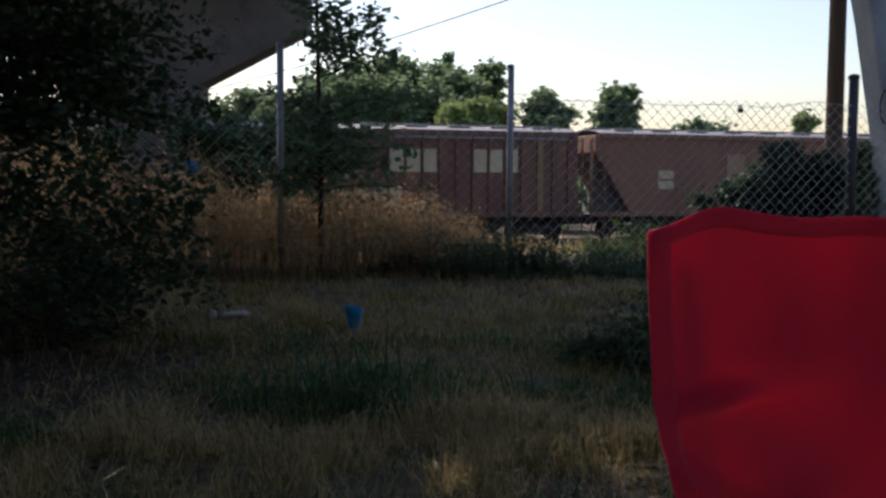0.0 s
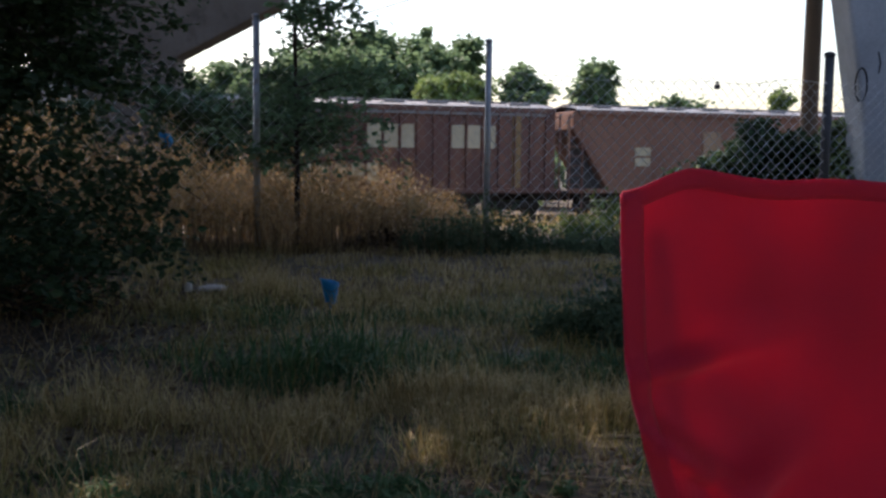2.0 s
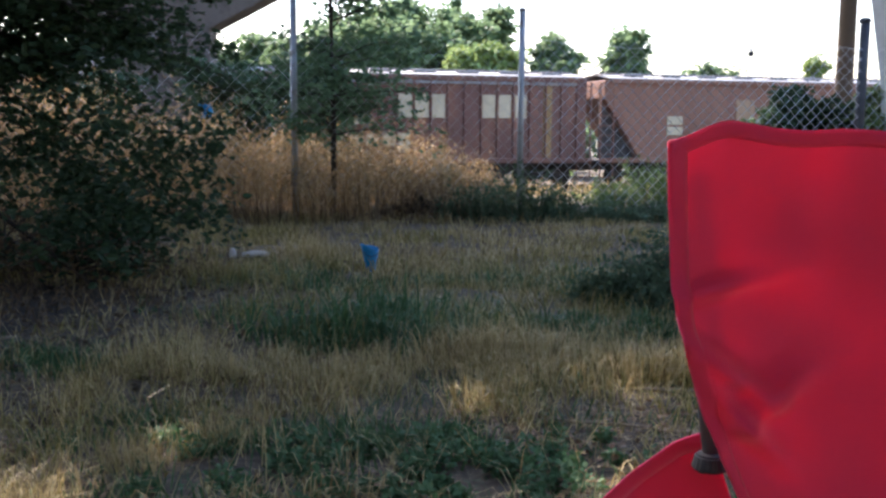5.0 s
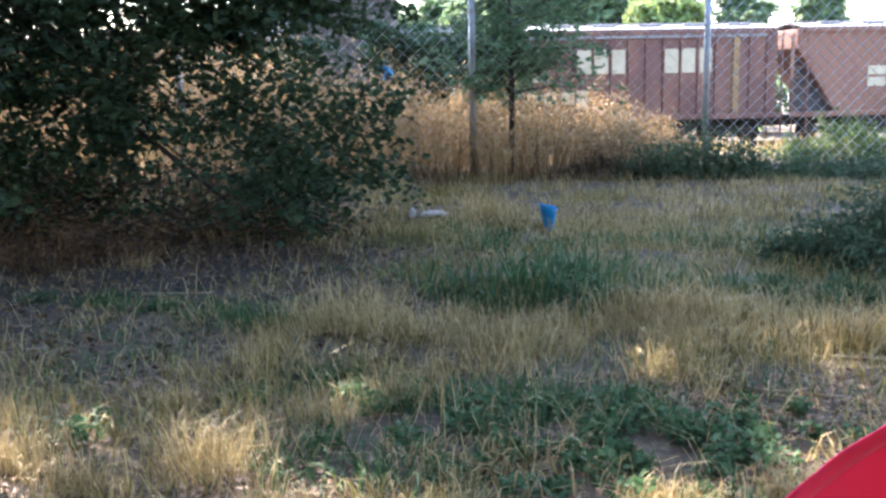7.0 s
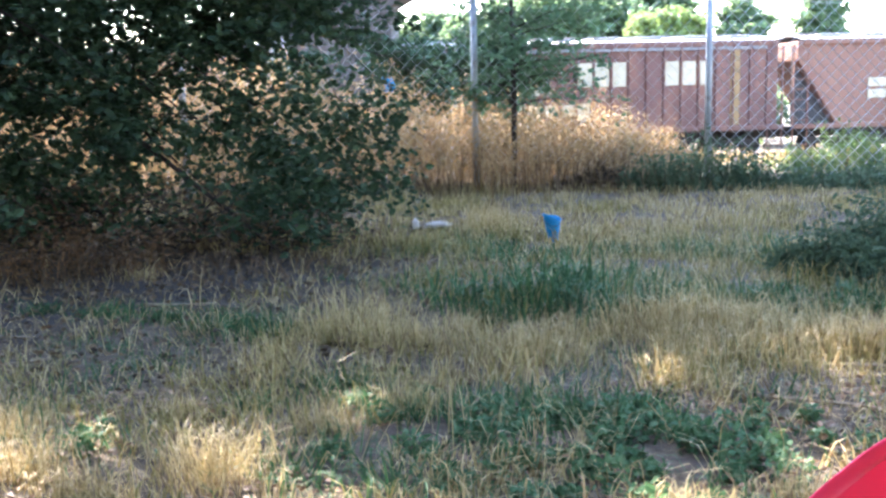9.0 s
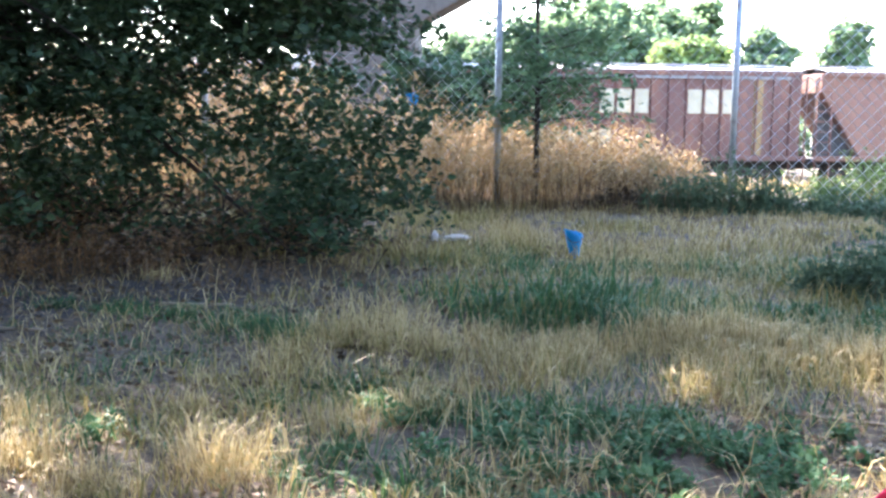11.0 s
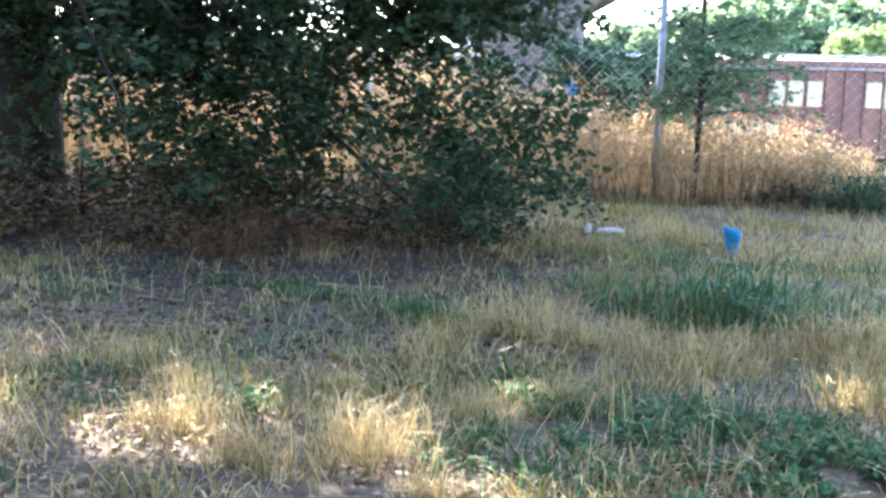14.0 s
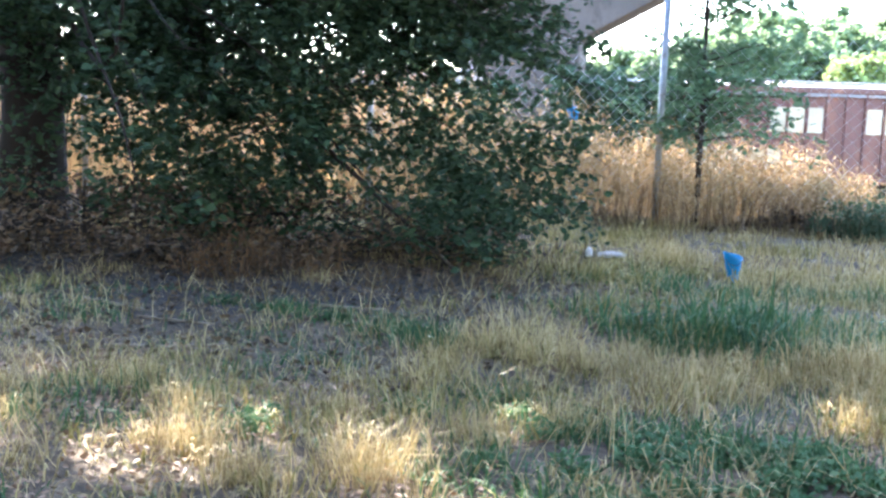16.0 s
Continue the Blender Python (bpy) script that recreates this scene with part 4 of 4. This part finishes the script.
# ---- the railway and the train ----
TX, TY, TS = 0.0, 40.0, 0.30                       # the track passes (0, 40) and recedes to the east
TA = math.degrees(math.atan(TS))
track = pose(TX, TY, -1.4, 0, 0, TA)
bed = thing("railway_track", (TX, TY, -1.4), "ballasted railway track with steel rails", "railway", kind="structure")
bed.matrix_basis = track
V, F = sheet(lambda x, v: (x, (-3.4, -1.9, -1.3, 1.3, 1.9, 3.4)[v], (-0.7, -0.22, -0.16, -0.16, -0.22, -0.7)[v] + 0.05 * noise.noise((x, v * 3, 1))), list(np.arange(-60, 61, 0.8)), range(6))
put("ballast", mesh_of(V, F, True), BALLAST, bed)
for s in (-0.72, 0.72):
    part("rail", box((120, 0.07, 0.16), (0, s, -0.08), 0.01), UNDER, bed)


def wheelset(parent, x):
    bogie = part("bogie", box((2.3, 0.12, 0.30), (x, -1.0, 0.52), 0.05), UNDER, parent)
    for dx in (-0.85, 0.85):
        bm = bmesh.new()
        bmesh.ops.create_cone(bm, cap_ends=True, segments=24, radius1=0.45, radius2=0.42, depth=0.13)
        bmesh.ops.transform(bm, matrix=pose(x + dx, -0.76, 0.46, 90, 0, 0), verts=bm.verts)
        part("wheel", bm, UNDER, bogie)
    part("spring_nest", box((0.5, 0.2, 0.26), (x, -1.02, 0.40), 0.03), UNDER, bogie)


def hopper_car(at, length, paint, label, ribs=True, blocks=(), smooth_side=False):
    """A covered hopper: sloping ends, ribbed sides, roof, hatches, ladders, hoppers below."""
    car = thing("hopper_car", (0, 0, 0), label, "freight car", "cars of the train")
    car.matrix_basis = track @ pose(at, 0, 0)
    L, half, top, sill = length / 2, 1.5, 4.45, 1.12
    # the body: its lower ends cut back on a slope
    prof = [(-L + 0.3, top), (L - 0.3, top), (L - 0.3, 3.7), (L - 2.0, sill), (-L + 2.0, sill), (-L + 0.3, 3.7)]
    if ribs:
        prof = [(-L + 0.35, top), (L - 0.35, top), (L - 0.35, sill), (-L + 0.35, sill)]
    bm = prism(prof, -half, half, 0.04)
    part("body", bm, paint, car)
    # roof, bowed across, with a running board
    us = np.linspace(-1, 1, 9)
    V, F = sheet(lambda u, x: (x, u * (half + 0.08), top + 0.24 - 0.22 * u * u), us, (-L + 0.45, L - 0.45))
    part("roof", thick(V, F, 0.05), ROOF, car, "weathered grey steel roof")
    part("running_board", box((length - 1.2, 0.6, 0.05), (0, 0, top + 0.34), 0.01), ROOF, car)
    for i in range(8):
        part("hatch", box((0.9, 0.8, 0.10), (-L + 1.8 + i * (length - 3.6) / 7, -0.75, top + 0.22), 0.03), ROOF, car)
    part("top_chord", box((length - 1.1, 0.10, 0.16), (0, -half - 0.05, top - 0.06), 0.01), paint, car)
    if ribs:
        part("eave_strip", box((length - 1.5, 0.02, 0.12), (0, -half - 0.075, top - 0.22), 0.004), ROOF, car, "pale weathered strip under the roof")
    part("side_sill", box((length - 0.2, 0.12, 0.20), (0, -half - 0.05, sill), 0.02), paint, car)
    part("centre_sill", box((length + 0.3, 0.5, 0.35), (0, 0, 0.85), 0.03), UNDER, car)
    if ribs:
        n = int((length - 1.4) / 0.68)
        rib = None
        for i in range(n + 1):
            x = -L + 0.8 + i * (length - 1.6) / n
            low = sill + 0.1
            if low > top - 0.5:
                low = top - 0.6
            part("rib", box((0.08, 0.09, top - 0.14 - low), (x, -half - 0.045, (top - 0.14 + low) / 2), 0.012), SHADERIB, car, "rust-streaked upright rib, darkened for shade")
    # end frames: posts, ladder, platform
    for s in (-1, 1):
        end = part("end_platform", box((1.6, 2.6, 0.08), (s * (L - 0.7), 0, sill - 0.05), 0.01), UNDER, car)
        for px in (L - 0.15, L - 0.75):
            part("end_post", box((0.07, 0.07, 3.2), (s * px, -half + 0.02, sill + 1.6), 0.01), paint, end)
        for i in range(8):
            part("rung", box((0.62, 0.04, 0.04), (s * (L - 0.45), -half + 0.0, sill + 0.25 + i * 0.40), 0.008), paint, end)
        for px in (L - 0.15, L - 0.75):
            part("step_side", box((0.05, 0.05, 0.75), (s * px, -half + 0.0, sill - 0.4), 0.01), paint, end)
        part("step", box((0.6, 0.2, 0.04), (s * (L - 0.45), -half, sill - 0.72), 0.008), paint, end)
        # dark plate added at each end, standing in for shade between the cars
        if ribs:
            part("end_shade_plate", box((0.06, 2.5, 3.1), (s * (L - 0.30), 0.15, sill + 1.65), 0.01), ENDSHADE, car, "dusty dark end plate, added for shade between cars")
        # dark plate in place of the shade under the sloping end
        if not ribs:
            part("slope_shade_plate", box((1.9, 0.05, 3.1), (s * (L - 1.2), -half + 0.45, sill + 1.6), 0.01), ENDSHADE, car, "dusty dark plate in place of shade under the sloping end")
        part("coupler", box((0.9, 0.3, 0.3), (s * (L + 0.25), 0, 0.80), 0.06), UNDER, car)
        wheelset(car, s * (L - 2.0))
    # discharge hoppers
    for i in range(3):
        x = (i - 1) * (length - 6.4) / 2.6
        bm = prism([(x - 1.35, sill - 0.05), (x + 1.35, sill - 0.05), (x + 0.4, 0.36), (x - 0.4, 0.36)], -1.2, 1.2, 0.03)
        part("hopper", bm, UNDER, car)
    for x, z, w, h, mat in blocks:
        part("painted_panel", box((w, 0.03, h), (x, -half - 0.02, z), 0.004), mat, car, "painted lettering panel, unreadable")
    return car


brown_blocks = [(x0 + i * 0.67, 3.3, 0.56, 0.92, CREAM) for x0 in (0.0, 3.45) for i in range(3)]
brown_blocks += [(-2.6 + i * 0.66, 1.95, 0.56, 0.46, CREAM) for i in range(4)] + [(-0.1, 1.85, 0.56, 0.75, CREAM)]
brown_blocks += [(-2.7 + i * 0.8, 2.95, 0.5, 0.75, CREAM) for i in range(2)]
brown_blocks.append((6.0, 2.75, 0.36, 3.0, OCHRE))
rust_blocks = [(-4.4, 2.8, 0.75, 0.35, CREAM), (-4.4, 2.35, 0.75, 0.35, CREAM), (-1.0, 2.9, 0.9, 1.6, TANCAR)]
hopper_car(-2.3, 16.2, BROWNCAR, "red-brown ribbed covered hopper car with cream panels", True, brown_blocks)
hopper_car(13.95, 16.0, RUSTCAR, "faded orange-brown hopper car with plain sides", False, rust_blocks)
hopper_car(31.0, 16.2, BROWNCAR, "red-brown ribbed covered hopper car", True, brown_blocks[:6])
hopper_car(-19.0, 16.2, TANCAR, "faded tan ribbed covered hopper car", True, ())
hopper_car(-35.7, 16.2, BROWNCAR, "red-brown ribbed covered hopper car", True, ())


# ---- the fence ----
POSTS = [(-15.2, 7.2), (-11.7, 8.1), (-8.25, 9.1), (-4.9, 9.95), (-1.76, 10.80), (0.85, 11.50), (5.25, 12.32), (9.3, 13.05), (13.2, 13.8)]
TOPS = [2.45, 2.45, 2.5, 2.55, 2.58, 2.43, 2.41, 2.42, 2.42]
fence = thing("chain_link_fence", (-1.76, 10.80, 0), "sagging galvanised chain-link fence on steel posts", "fence")
O = Vector((-1.76, 10.80, 0))
for i, (x, y) in enumerate(POSTS):
    dark = i >= 6
    r = 0.06 if dark else 0.038
    post = put("post", tubes([([(x - O.x, y - O.y, -0.2), (x - O.x, y - O.y, 1.2), (x - O.x + 0.005, y - O.y, TOPS[i])], [r, r, r])], 12), DARKPOST if dark else STEEL, fence, "dark steel post" if dark else "")
    bm = bmesh.new()
    bmesh.ops.create_uvsphere(bm, u_segments=12, v_segments=6, radius=r * 1.25)
    bmesh.ops.scale(bm, vec=(1, 1, 0.6), verts=bm.verts)
    bmesh.ops.translate(bm, vec=(x - O.x, y - O.y, TOPS[i] + 0.005), verts=bm.verts)
    part("cap", bm, DARKPOST if dark else STEEL, post, smooth=True)


def mesh_panel(a, b, z0, z1, pitch, r):
    """Chain-link: zigzag wires that hook into each other, as thin three-sided rods."""
    a, b = Vector((*a, 0)), Vector((*b, 0))
    L = (b - a).length
    d = (b - a) / L
    nrm = Vector((-d.y, d.x, 0))
    V, F = [], []

    def rod(p, q):
        n = len(V)
        w = (q - p).normalized()
        s = w.cross(nrm) * r
        for c in (p, q):
            V.extend([tuple(c + s), tuple(c - s * 0.5 + nrm * r * 0.87), tuple(c - s * 0.5 - nrm * r * 0.87)])
        F.extend([(n, n + 1, n + 4, n + 3), (n + 1, n + 2, n + 5, n + 4), (n + 2, n, n + 3, n + 5)])

    def wob(x, z):
        k = math.sin(math.pi * min(max(x / L, 0), 1))
        return nrm * (0.05 * k * noise.noise((x * 0.9, z * 1.2, a.x))) + Vector((0, 0, (z - z0) / (z1 - z0) * 0.06 * k * noise.noise((x * 1.3, 2, a.x))))

    rows = int((z1 - z0) / pitch)
    for j in range(int(L / pitch) + 1):
        x0 = j * pitch
        pts = []
        for i in range(rows + 1):
            x = x0 + (pitch * 0.5 if (i + j) % 2 else -0.5 * pitch)
            z = z0 + i * pitch
            pts.append(a + d * min(max(x, 0), L) + Vector((0, 0, z)) + wob(x, z))
        for p, q in zip(pts, pts[1:]):
            rod(p, q)
    return V, F


for i in range(3, 8):
    a, b = POSTS[i], POSTS[i + 1]
    V, F = mesh_panel(a, b, 0.06, 2.13, 0.072, 0.0035 if i > 4 else 0.0016)
    V = np.array(V) - np.array(O) + (0, -0.035, 0)
    put("wire_mesh", mesh_of(V, F), WIRE, fence, "grey diamond wire mesh")
# the loose top wire
pts = []
for i in range(41):
    x = 0.85 + 4.4 * i / 40
    pts.append((x - O.x, float(fence_y(np.array(x))) - O.y - 0.04, 2.08 - 0.06 * math.sin(math.pi * i / 40) + 0.05 * noise.noise((x * 1.6, 3, 3))))
put("top_wire", tubes([(pts, [0.004] * 41)], 5), WIRE, fence, "slack tension wire")
lock = thing("padlock", (3.72, 11.98, 1.97), "small dark padlock hanging on the fence wire", "padlock")
part("case", box((0.065, 0.035, 0.06), (0, 0, 0), 0.008), BLACK, lock)
tube("shackle", [(0.018 * math.cos(a) * 1.0, 0, 0.025 + 0.04 * math.sin(a)) for a in np.linspace(0, math.pi, 9)], 0.006, DARKPOST, lock, 6)


# ---- small things on the ground ----
def bucket(at, m):
    b = tagged(thing("blue_bucket", at, "dented blue plastic pail tipped in dry grass", "bucket"))
    b.matrix_basis = m @ Matrix.Scale(0.86, 4)
    n = 28

    def wall(r_off):
        return lambda a, k: ((0.043 + 0.031 * k + r_off) * math.cos(a) * (1 + 0.08 * math.sin(2 * a) * k), (0.043 + 0.031 * k + r_off) * math.sin(a), 0.21 * k + 0.012 * k * math.sin(2 * a) - 0.035 * k * math.cos(a))
    V, F = sheet(wall(0), list(np.linspace(0, 2 * math.pi, n)), list(np.linspace(0, 1, 8)))
    part("shell", thick(V, F, 0.003), BLUE, b, smooth=True)
    bm = bmesh.new()
    bmesh.ops.create_cone(bm, cap_ends=True, segments=n, radius1=0.041, radius2=0.041, depth=0.005)
    bmesh.ops.translate(bm, vec=(0, 0, 0.003), verts=bm.verts)
    part("base", bm, BLUE, b)
    f = wall(0.004)
    put("rim", tubes([([f(a, 1) for a in np.linspace(0, 2 * math.pi, n)], [0.005] * n)], 6), BLUE, b)
    put("handle", tubes([([(0.062 * math.cos(a), -0.03 - 0.045 * math.sin(a), 0.19 - 0.05 * math.sin(a)) for a in np.linspace(0, math.pi, 13)], [0.003] * 13)], 5), DARKPOST, b, "thin wire handle")
    return b


bucket((-0.575, 6.95, 0), pose(-0.575, 6.95, land(-0.575, 6.95) + 0.005, 3, -6, 20))
bm = bmesh.new()
bmesh.ops.create_icosphere(bm, subdivisions=3, radius=1)
for v in bm.verts:
    v.co *= 1 + 0.25 * noise.noise(v.co * 2.2)
    v.co = Vector((v.co.x * 0.11, v.co.y * 0.07, max(v.co.z, -0.4) * 0.032))
tagged(part("pale_rubbish", bm, PALE, smooth=True, m=pose(-1.56, 7.55, land(-1.56, 7.55) + 0.03, 0, 0, 12)), "crumpled off-white rubbish lying by the weeds", "rubbish")
bm = bmesh.new()
bmesh.ops.create_icosphere(bm, subdivisions=3, radius=1)
for v in bm.verts:
    v.co *= 1 + 0.3 * noise.noise(v.co * 1.8 + Vector((4, 0, 0)))
    v.co = Vector((v.co.x * 0.03, v.co.y * 0.03, max(v.co.z, -0.5) * 0.05))
tagged(part("pale_rubbish", bm, PALE, smooth=True, m=pose(-1.74, 7.5, land(-1.74, 7.5) + 0.04, 0, 10, 40)), "small upright scrap of pale rubbish", "rubbish")
# the blue tarpaulin scrap caught high in the weeds
V, F = sheet(lambda u, v: (u * 0.058 + 0.02 * math.sin(v * 5), 0.03 * math.sin(u * 6 + v * 3), v * 0.15 + 0.02 * math.sin(u * 7)), list(np.linspace(-1, 1, 9)), list(np.linspace(0, 1, 9)))
scrap = thing("blue_tarpaulin", (-2.74, 10.72, 0), "scrap of blue tarpaulin on a stake among weeds", "tarpaulin")
part("sheet", thick([(x, y, z + 1.15) for x, y, z in V], F, 0.004), BLUE, scrap, smooth=True)
put("stake", tubes([([(0, 0.02, -0.1), (0.01, 0.02, 1.4)], [0.012, 0.010])], 6), TWIG, scrap)
for x0, y0, l, a, r in ((-2.35, 4.5, 0.42, 8, 0.010), (-2.15, 4.25, 0.3, 3, 0.008), (-2.9, 3.75, 0.4, 12, 0.008), (-3.4, 3.9, 0.45, -6, 0.009), (1.05, 3.55, 0.6, 4, 0.009), (0.6, 3.1, 0.5, -20, 0.007), (-2.6, 3.3, 0.5, 35, 0.008)):
    pts = []
    for i in range(7):
        x = x0 + l * (i / 6 - 0.5) * math.cos(radians(a))
        y = y0 + l * (i / 6 - 0.5) * math.sin(radians(a))
        pts.append((x - x0, y - y0 + 0.012 * noise.noise((i, x0, 1)), land(x, y) + r * 0.8 + 0.004))
    st = put("stick", tubes([(pts, [r, r, r * 0.9, r * 0.85, r * 0.8, r * 0.7, r * 0.5])], 7), TWIG)
    st.location = (x0, y0, 0)
    tagged(st, "bleached fallen stick lying on the soil", "stick", "fallen sticks")


# ---- the red camping chair ----
chair = thing("camping_chair", (0.53, 1.05, 0), "folding camping chair in red fabric on a grey frame", "chair")
CO = Vector((0.53, 1.05, 0))


def back_left(z):
    """The left edge of the back: straight above, drawn in towards the seat."""
    return float(np.interp(z, (0.44, 0.585, 0.70, 0.78, 0.855, 0.98, 1.07), (0.435, 0.369, 0.316, 0.289, 0.273, 0.266, 0.264)))


def back_top(u):
    def ease(k):
        k = min(max(k, 0), 1)
        return k * k * (3 - 2 * k)
    w = min(u, 1 - u)
    return 1.031 + 0.023 * ease(w / 0.15) - 0.011 * ease((w - 0.13) / 0.22) + 0.002 * math.sin(u * 19)


def back_point(u, v):
    z0 = 0.44
    z = z0 + (back_top(u) - z0) * v
    xl = back_left(z)
    xr = 1.06 - xl
    x = xl + (xr - xl) * u
    sag = 0.055 * math.sin(math.pi * u) * (0.4 + 0.6 * math.sin(math.pi * min(v, 1)))
    # folds that run from the lower frame joint across the cloth
    f = 0.0
    for zc, slope, amp, wid, start in ((0.80, -0.75, 0.020, 0.016, 0.28), (0.845, 0.22, 0.013, 0.012, 0.28), (0.76, -1.1, 0.018, 0.018, 0.30), (0.68, 0.6, 0.016, 0.025, 0.34), (0.90, -0.2, 0.007, 0.03, 0.34)):
        dz = z - (zc + slope * (x - start) - 0.9 * slope * (x - start) ** 2)
        f += 1.9 * amp * math.exp(-(dz / wid) ** 2) * math.exp(-((x - start - 0.06) / 0.065) ** 2)
    f += 0.004 * noise.noise((x * 9, z * 7, 2)) + 0.002 * noise.noise((x * 22, z * 20, 5))
    lean = 0.10 * (1.05 - z)
    return Vector((x, 1.0 - lean * 0.3 + sag - f, z)) - CO


us = list(np.linspace(0, 1, 70))
vs = list(np.linspace(0, 1, 80))
V, F = sheet(back_point, us, vs)
back = part("backrest", thick(V, F, 0.003), RED, chair, "red woven fabric back with sewn hems", smooth=True)


def hem(name, path, r, flat=0.35):
    ob = put(name, tubes([(path, [r] * len(path))], 8), RED, back)
    return ob


def band(name, edge, inner, lift):
    """A sewn band: a thin padded strip between two lines on the cloth."""
    V, F = [], []
    m = 5
    for a, b in zip(edge, inner):
        for k in range(m):
            f = k / (m - 1)
            p = a.lerp(b, f)
            V.append(p + Vector((0, -lift * (0.8 + 0.5 * math.sin(math.pi * f)), 0)))
    for j in range(len(edge) - 1):
        for k in range(m - 1):
            F.append((j * m + k, j * m + k + 1, (j + 1) * m + k + 1, (j + 1) * m + k))
    return part(name, thick(V, F, 0.0012), RED, back, smooth=True)


vv = list(np.linspace(0.02, 1, 60))
band("side_hem", [back_point(-0.004, v) for v in vv], [back_point(0.042, v) for v in vv], 0.002)
band("side_hem", [back_point(1.004, v) for v in vv], [back_point(0.958, v) for v in vv], 0.002)
uu = list(np.linspace(0, 1, 60))
band("top_hem", [back_point(u, 1.004) for u in uu], [back_point(u, 0.970) for u in uu], 0.002)

for s in (0, 1):
    def mx(x):
        return x if s == 0 else 1.06 - x
    up = [Vector((mx(0.285), 1.035, 1.02)) - CO, Vector((mx(0.312), 1.03, 0.85)) - CO, Vector((mx(0.340), 1.03, 0.625)) - CO, Vector((mx(0.35), 1.13, 0.58)) - CO, Vector((mx(0.37), 1.10, 0.30)) - CO, Vector((mx(0.40), 0.98, 0.012)) - CO]
    p = put("back_pole", tubes([(up, [0.011] * 6)], 12), TUBE, chair, "grey steel tube")
    bm = bmesh.new()
    bmesh.ops.create_cone(bm, cap_ends=True, segments=20, radius1=0.024, radius2=0.019, depth=0.020)
    bmesh.ops.bevel(bm, geom=bm.edges[:], offset=0.003, segments=2, affect="EDGES")
    bmesh.ops.translate(bm, vec=Vector((mx(0.336), 1.025, 0.632)) - CO, verts=bm.verts)
    part("joint", bm, BLACK, p, "black plastic joint")
    part("foot", box((0.05, 0.05, 0.03), Vector((mx(0.40), 0.98, 0.015)) - CO, 0.01), BLACK, p)

    # the arm: a cloth sling that falls outward from the joint, behind the back
    def arm(u, v, mx=mx):
        ex = float(np.interp(u, (0, 0.25, 0.5, 0.75, 1), (0.345, 0.300, 0.240, 0.175, 0.10)))
        ez = float(np.interp(u, (0, 0.25, 0.5, 0.75, 1), (0.660, 0.638, 0.585, 0.508, 0.412)))
        return Vector((mx(ex + (0.42 - ex) * v), 1.06 + 0.05 * u + 0.02 * math.sin(math.pi * v), ez - (ez - 0.43) * v * 0.9 + 0.004 * noise.noise((u * 5, v * 4, 1)))) - CO
    V, F = sheet(arm, list(np.linspace(0, 1, 24)), list(np.linspace(0, 1, 14)))
    a = part("armrest", thick(V, F, 0.003), RED, chair, "red fabric arm with a sewn edge", smooth=True)
    V, F = sheet(lambda u, v, arm=arm: arm(u, v * 0.10) + Vector((0, -0.004, 0.003)), list(np.linspace(0, 1, 24)), (0, 0.5, 1))
    part("arm_hem", thick(V, F, 0.003), RED, a, smooth=True)
    front = [Vector((mx(0.12), 1.09, 0.47)) - CO, Vector((mx(0.16), 1.30, 0.35)) - CO, Vector((mx(0.20), 1.46, 0.012)) - CO]
    p = put("front_leg", tubes([(front, [0.011] * 3)], 12), TUBE, chair, "grey steel tube")
    part("foot", box((0.05, 0.05, 0.03), Vector((mx(0.20), 1.46, 0.015)) - CO, 0.01), BLACK, p)
    tube("brace", [Vector((mx(0.40), 0.98, 0.05)) - CO, Vector((mx(0.16), 1.30, 0.36)) - CO], 0.009, TUBE, chair)
V, F = sheet(lambda u, v: Vector((0.28 + 0.50 * u, 1.04 + 0.40 * v, 0.41 - 0.05 * math.sin(math.pi * u) * math.sin(math.pi * v))) - CO, list(np.linspace(0, 1, 16)), list(np.linspace(0, 1, 14)))
part("seat", thick(V, F, 0.004), RED, chair, "red fabric sling seat", smooth=True)
tube("front_brace", [Vector((0.20, 1.46, 0.05)) - CO, Vector((0.90, 1.30, 0.36)) - CO], 0.009, TUBE, chair)
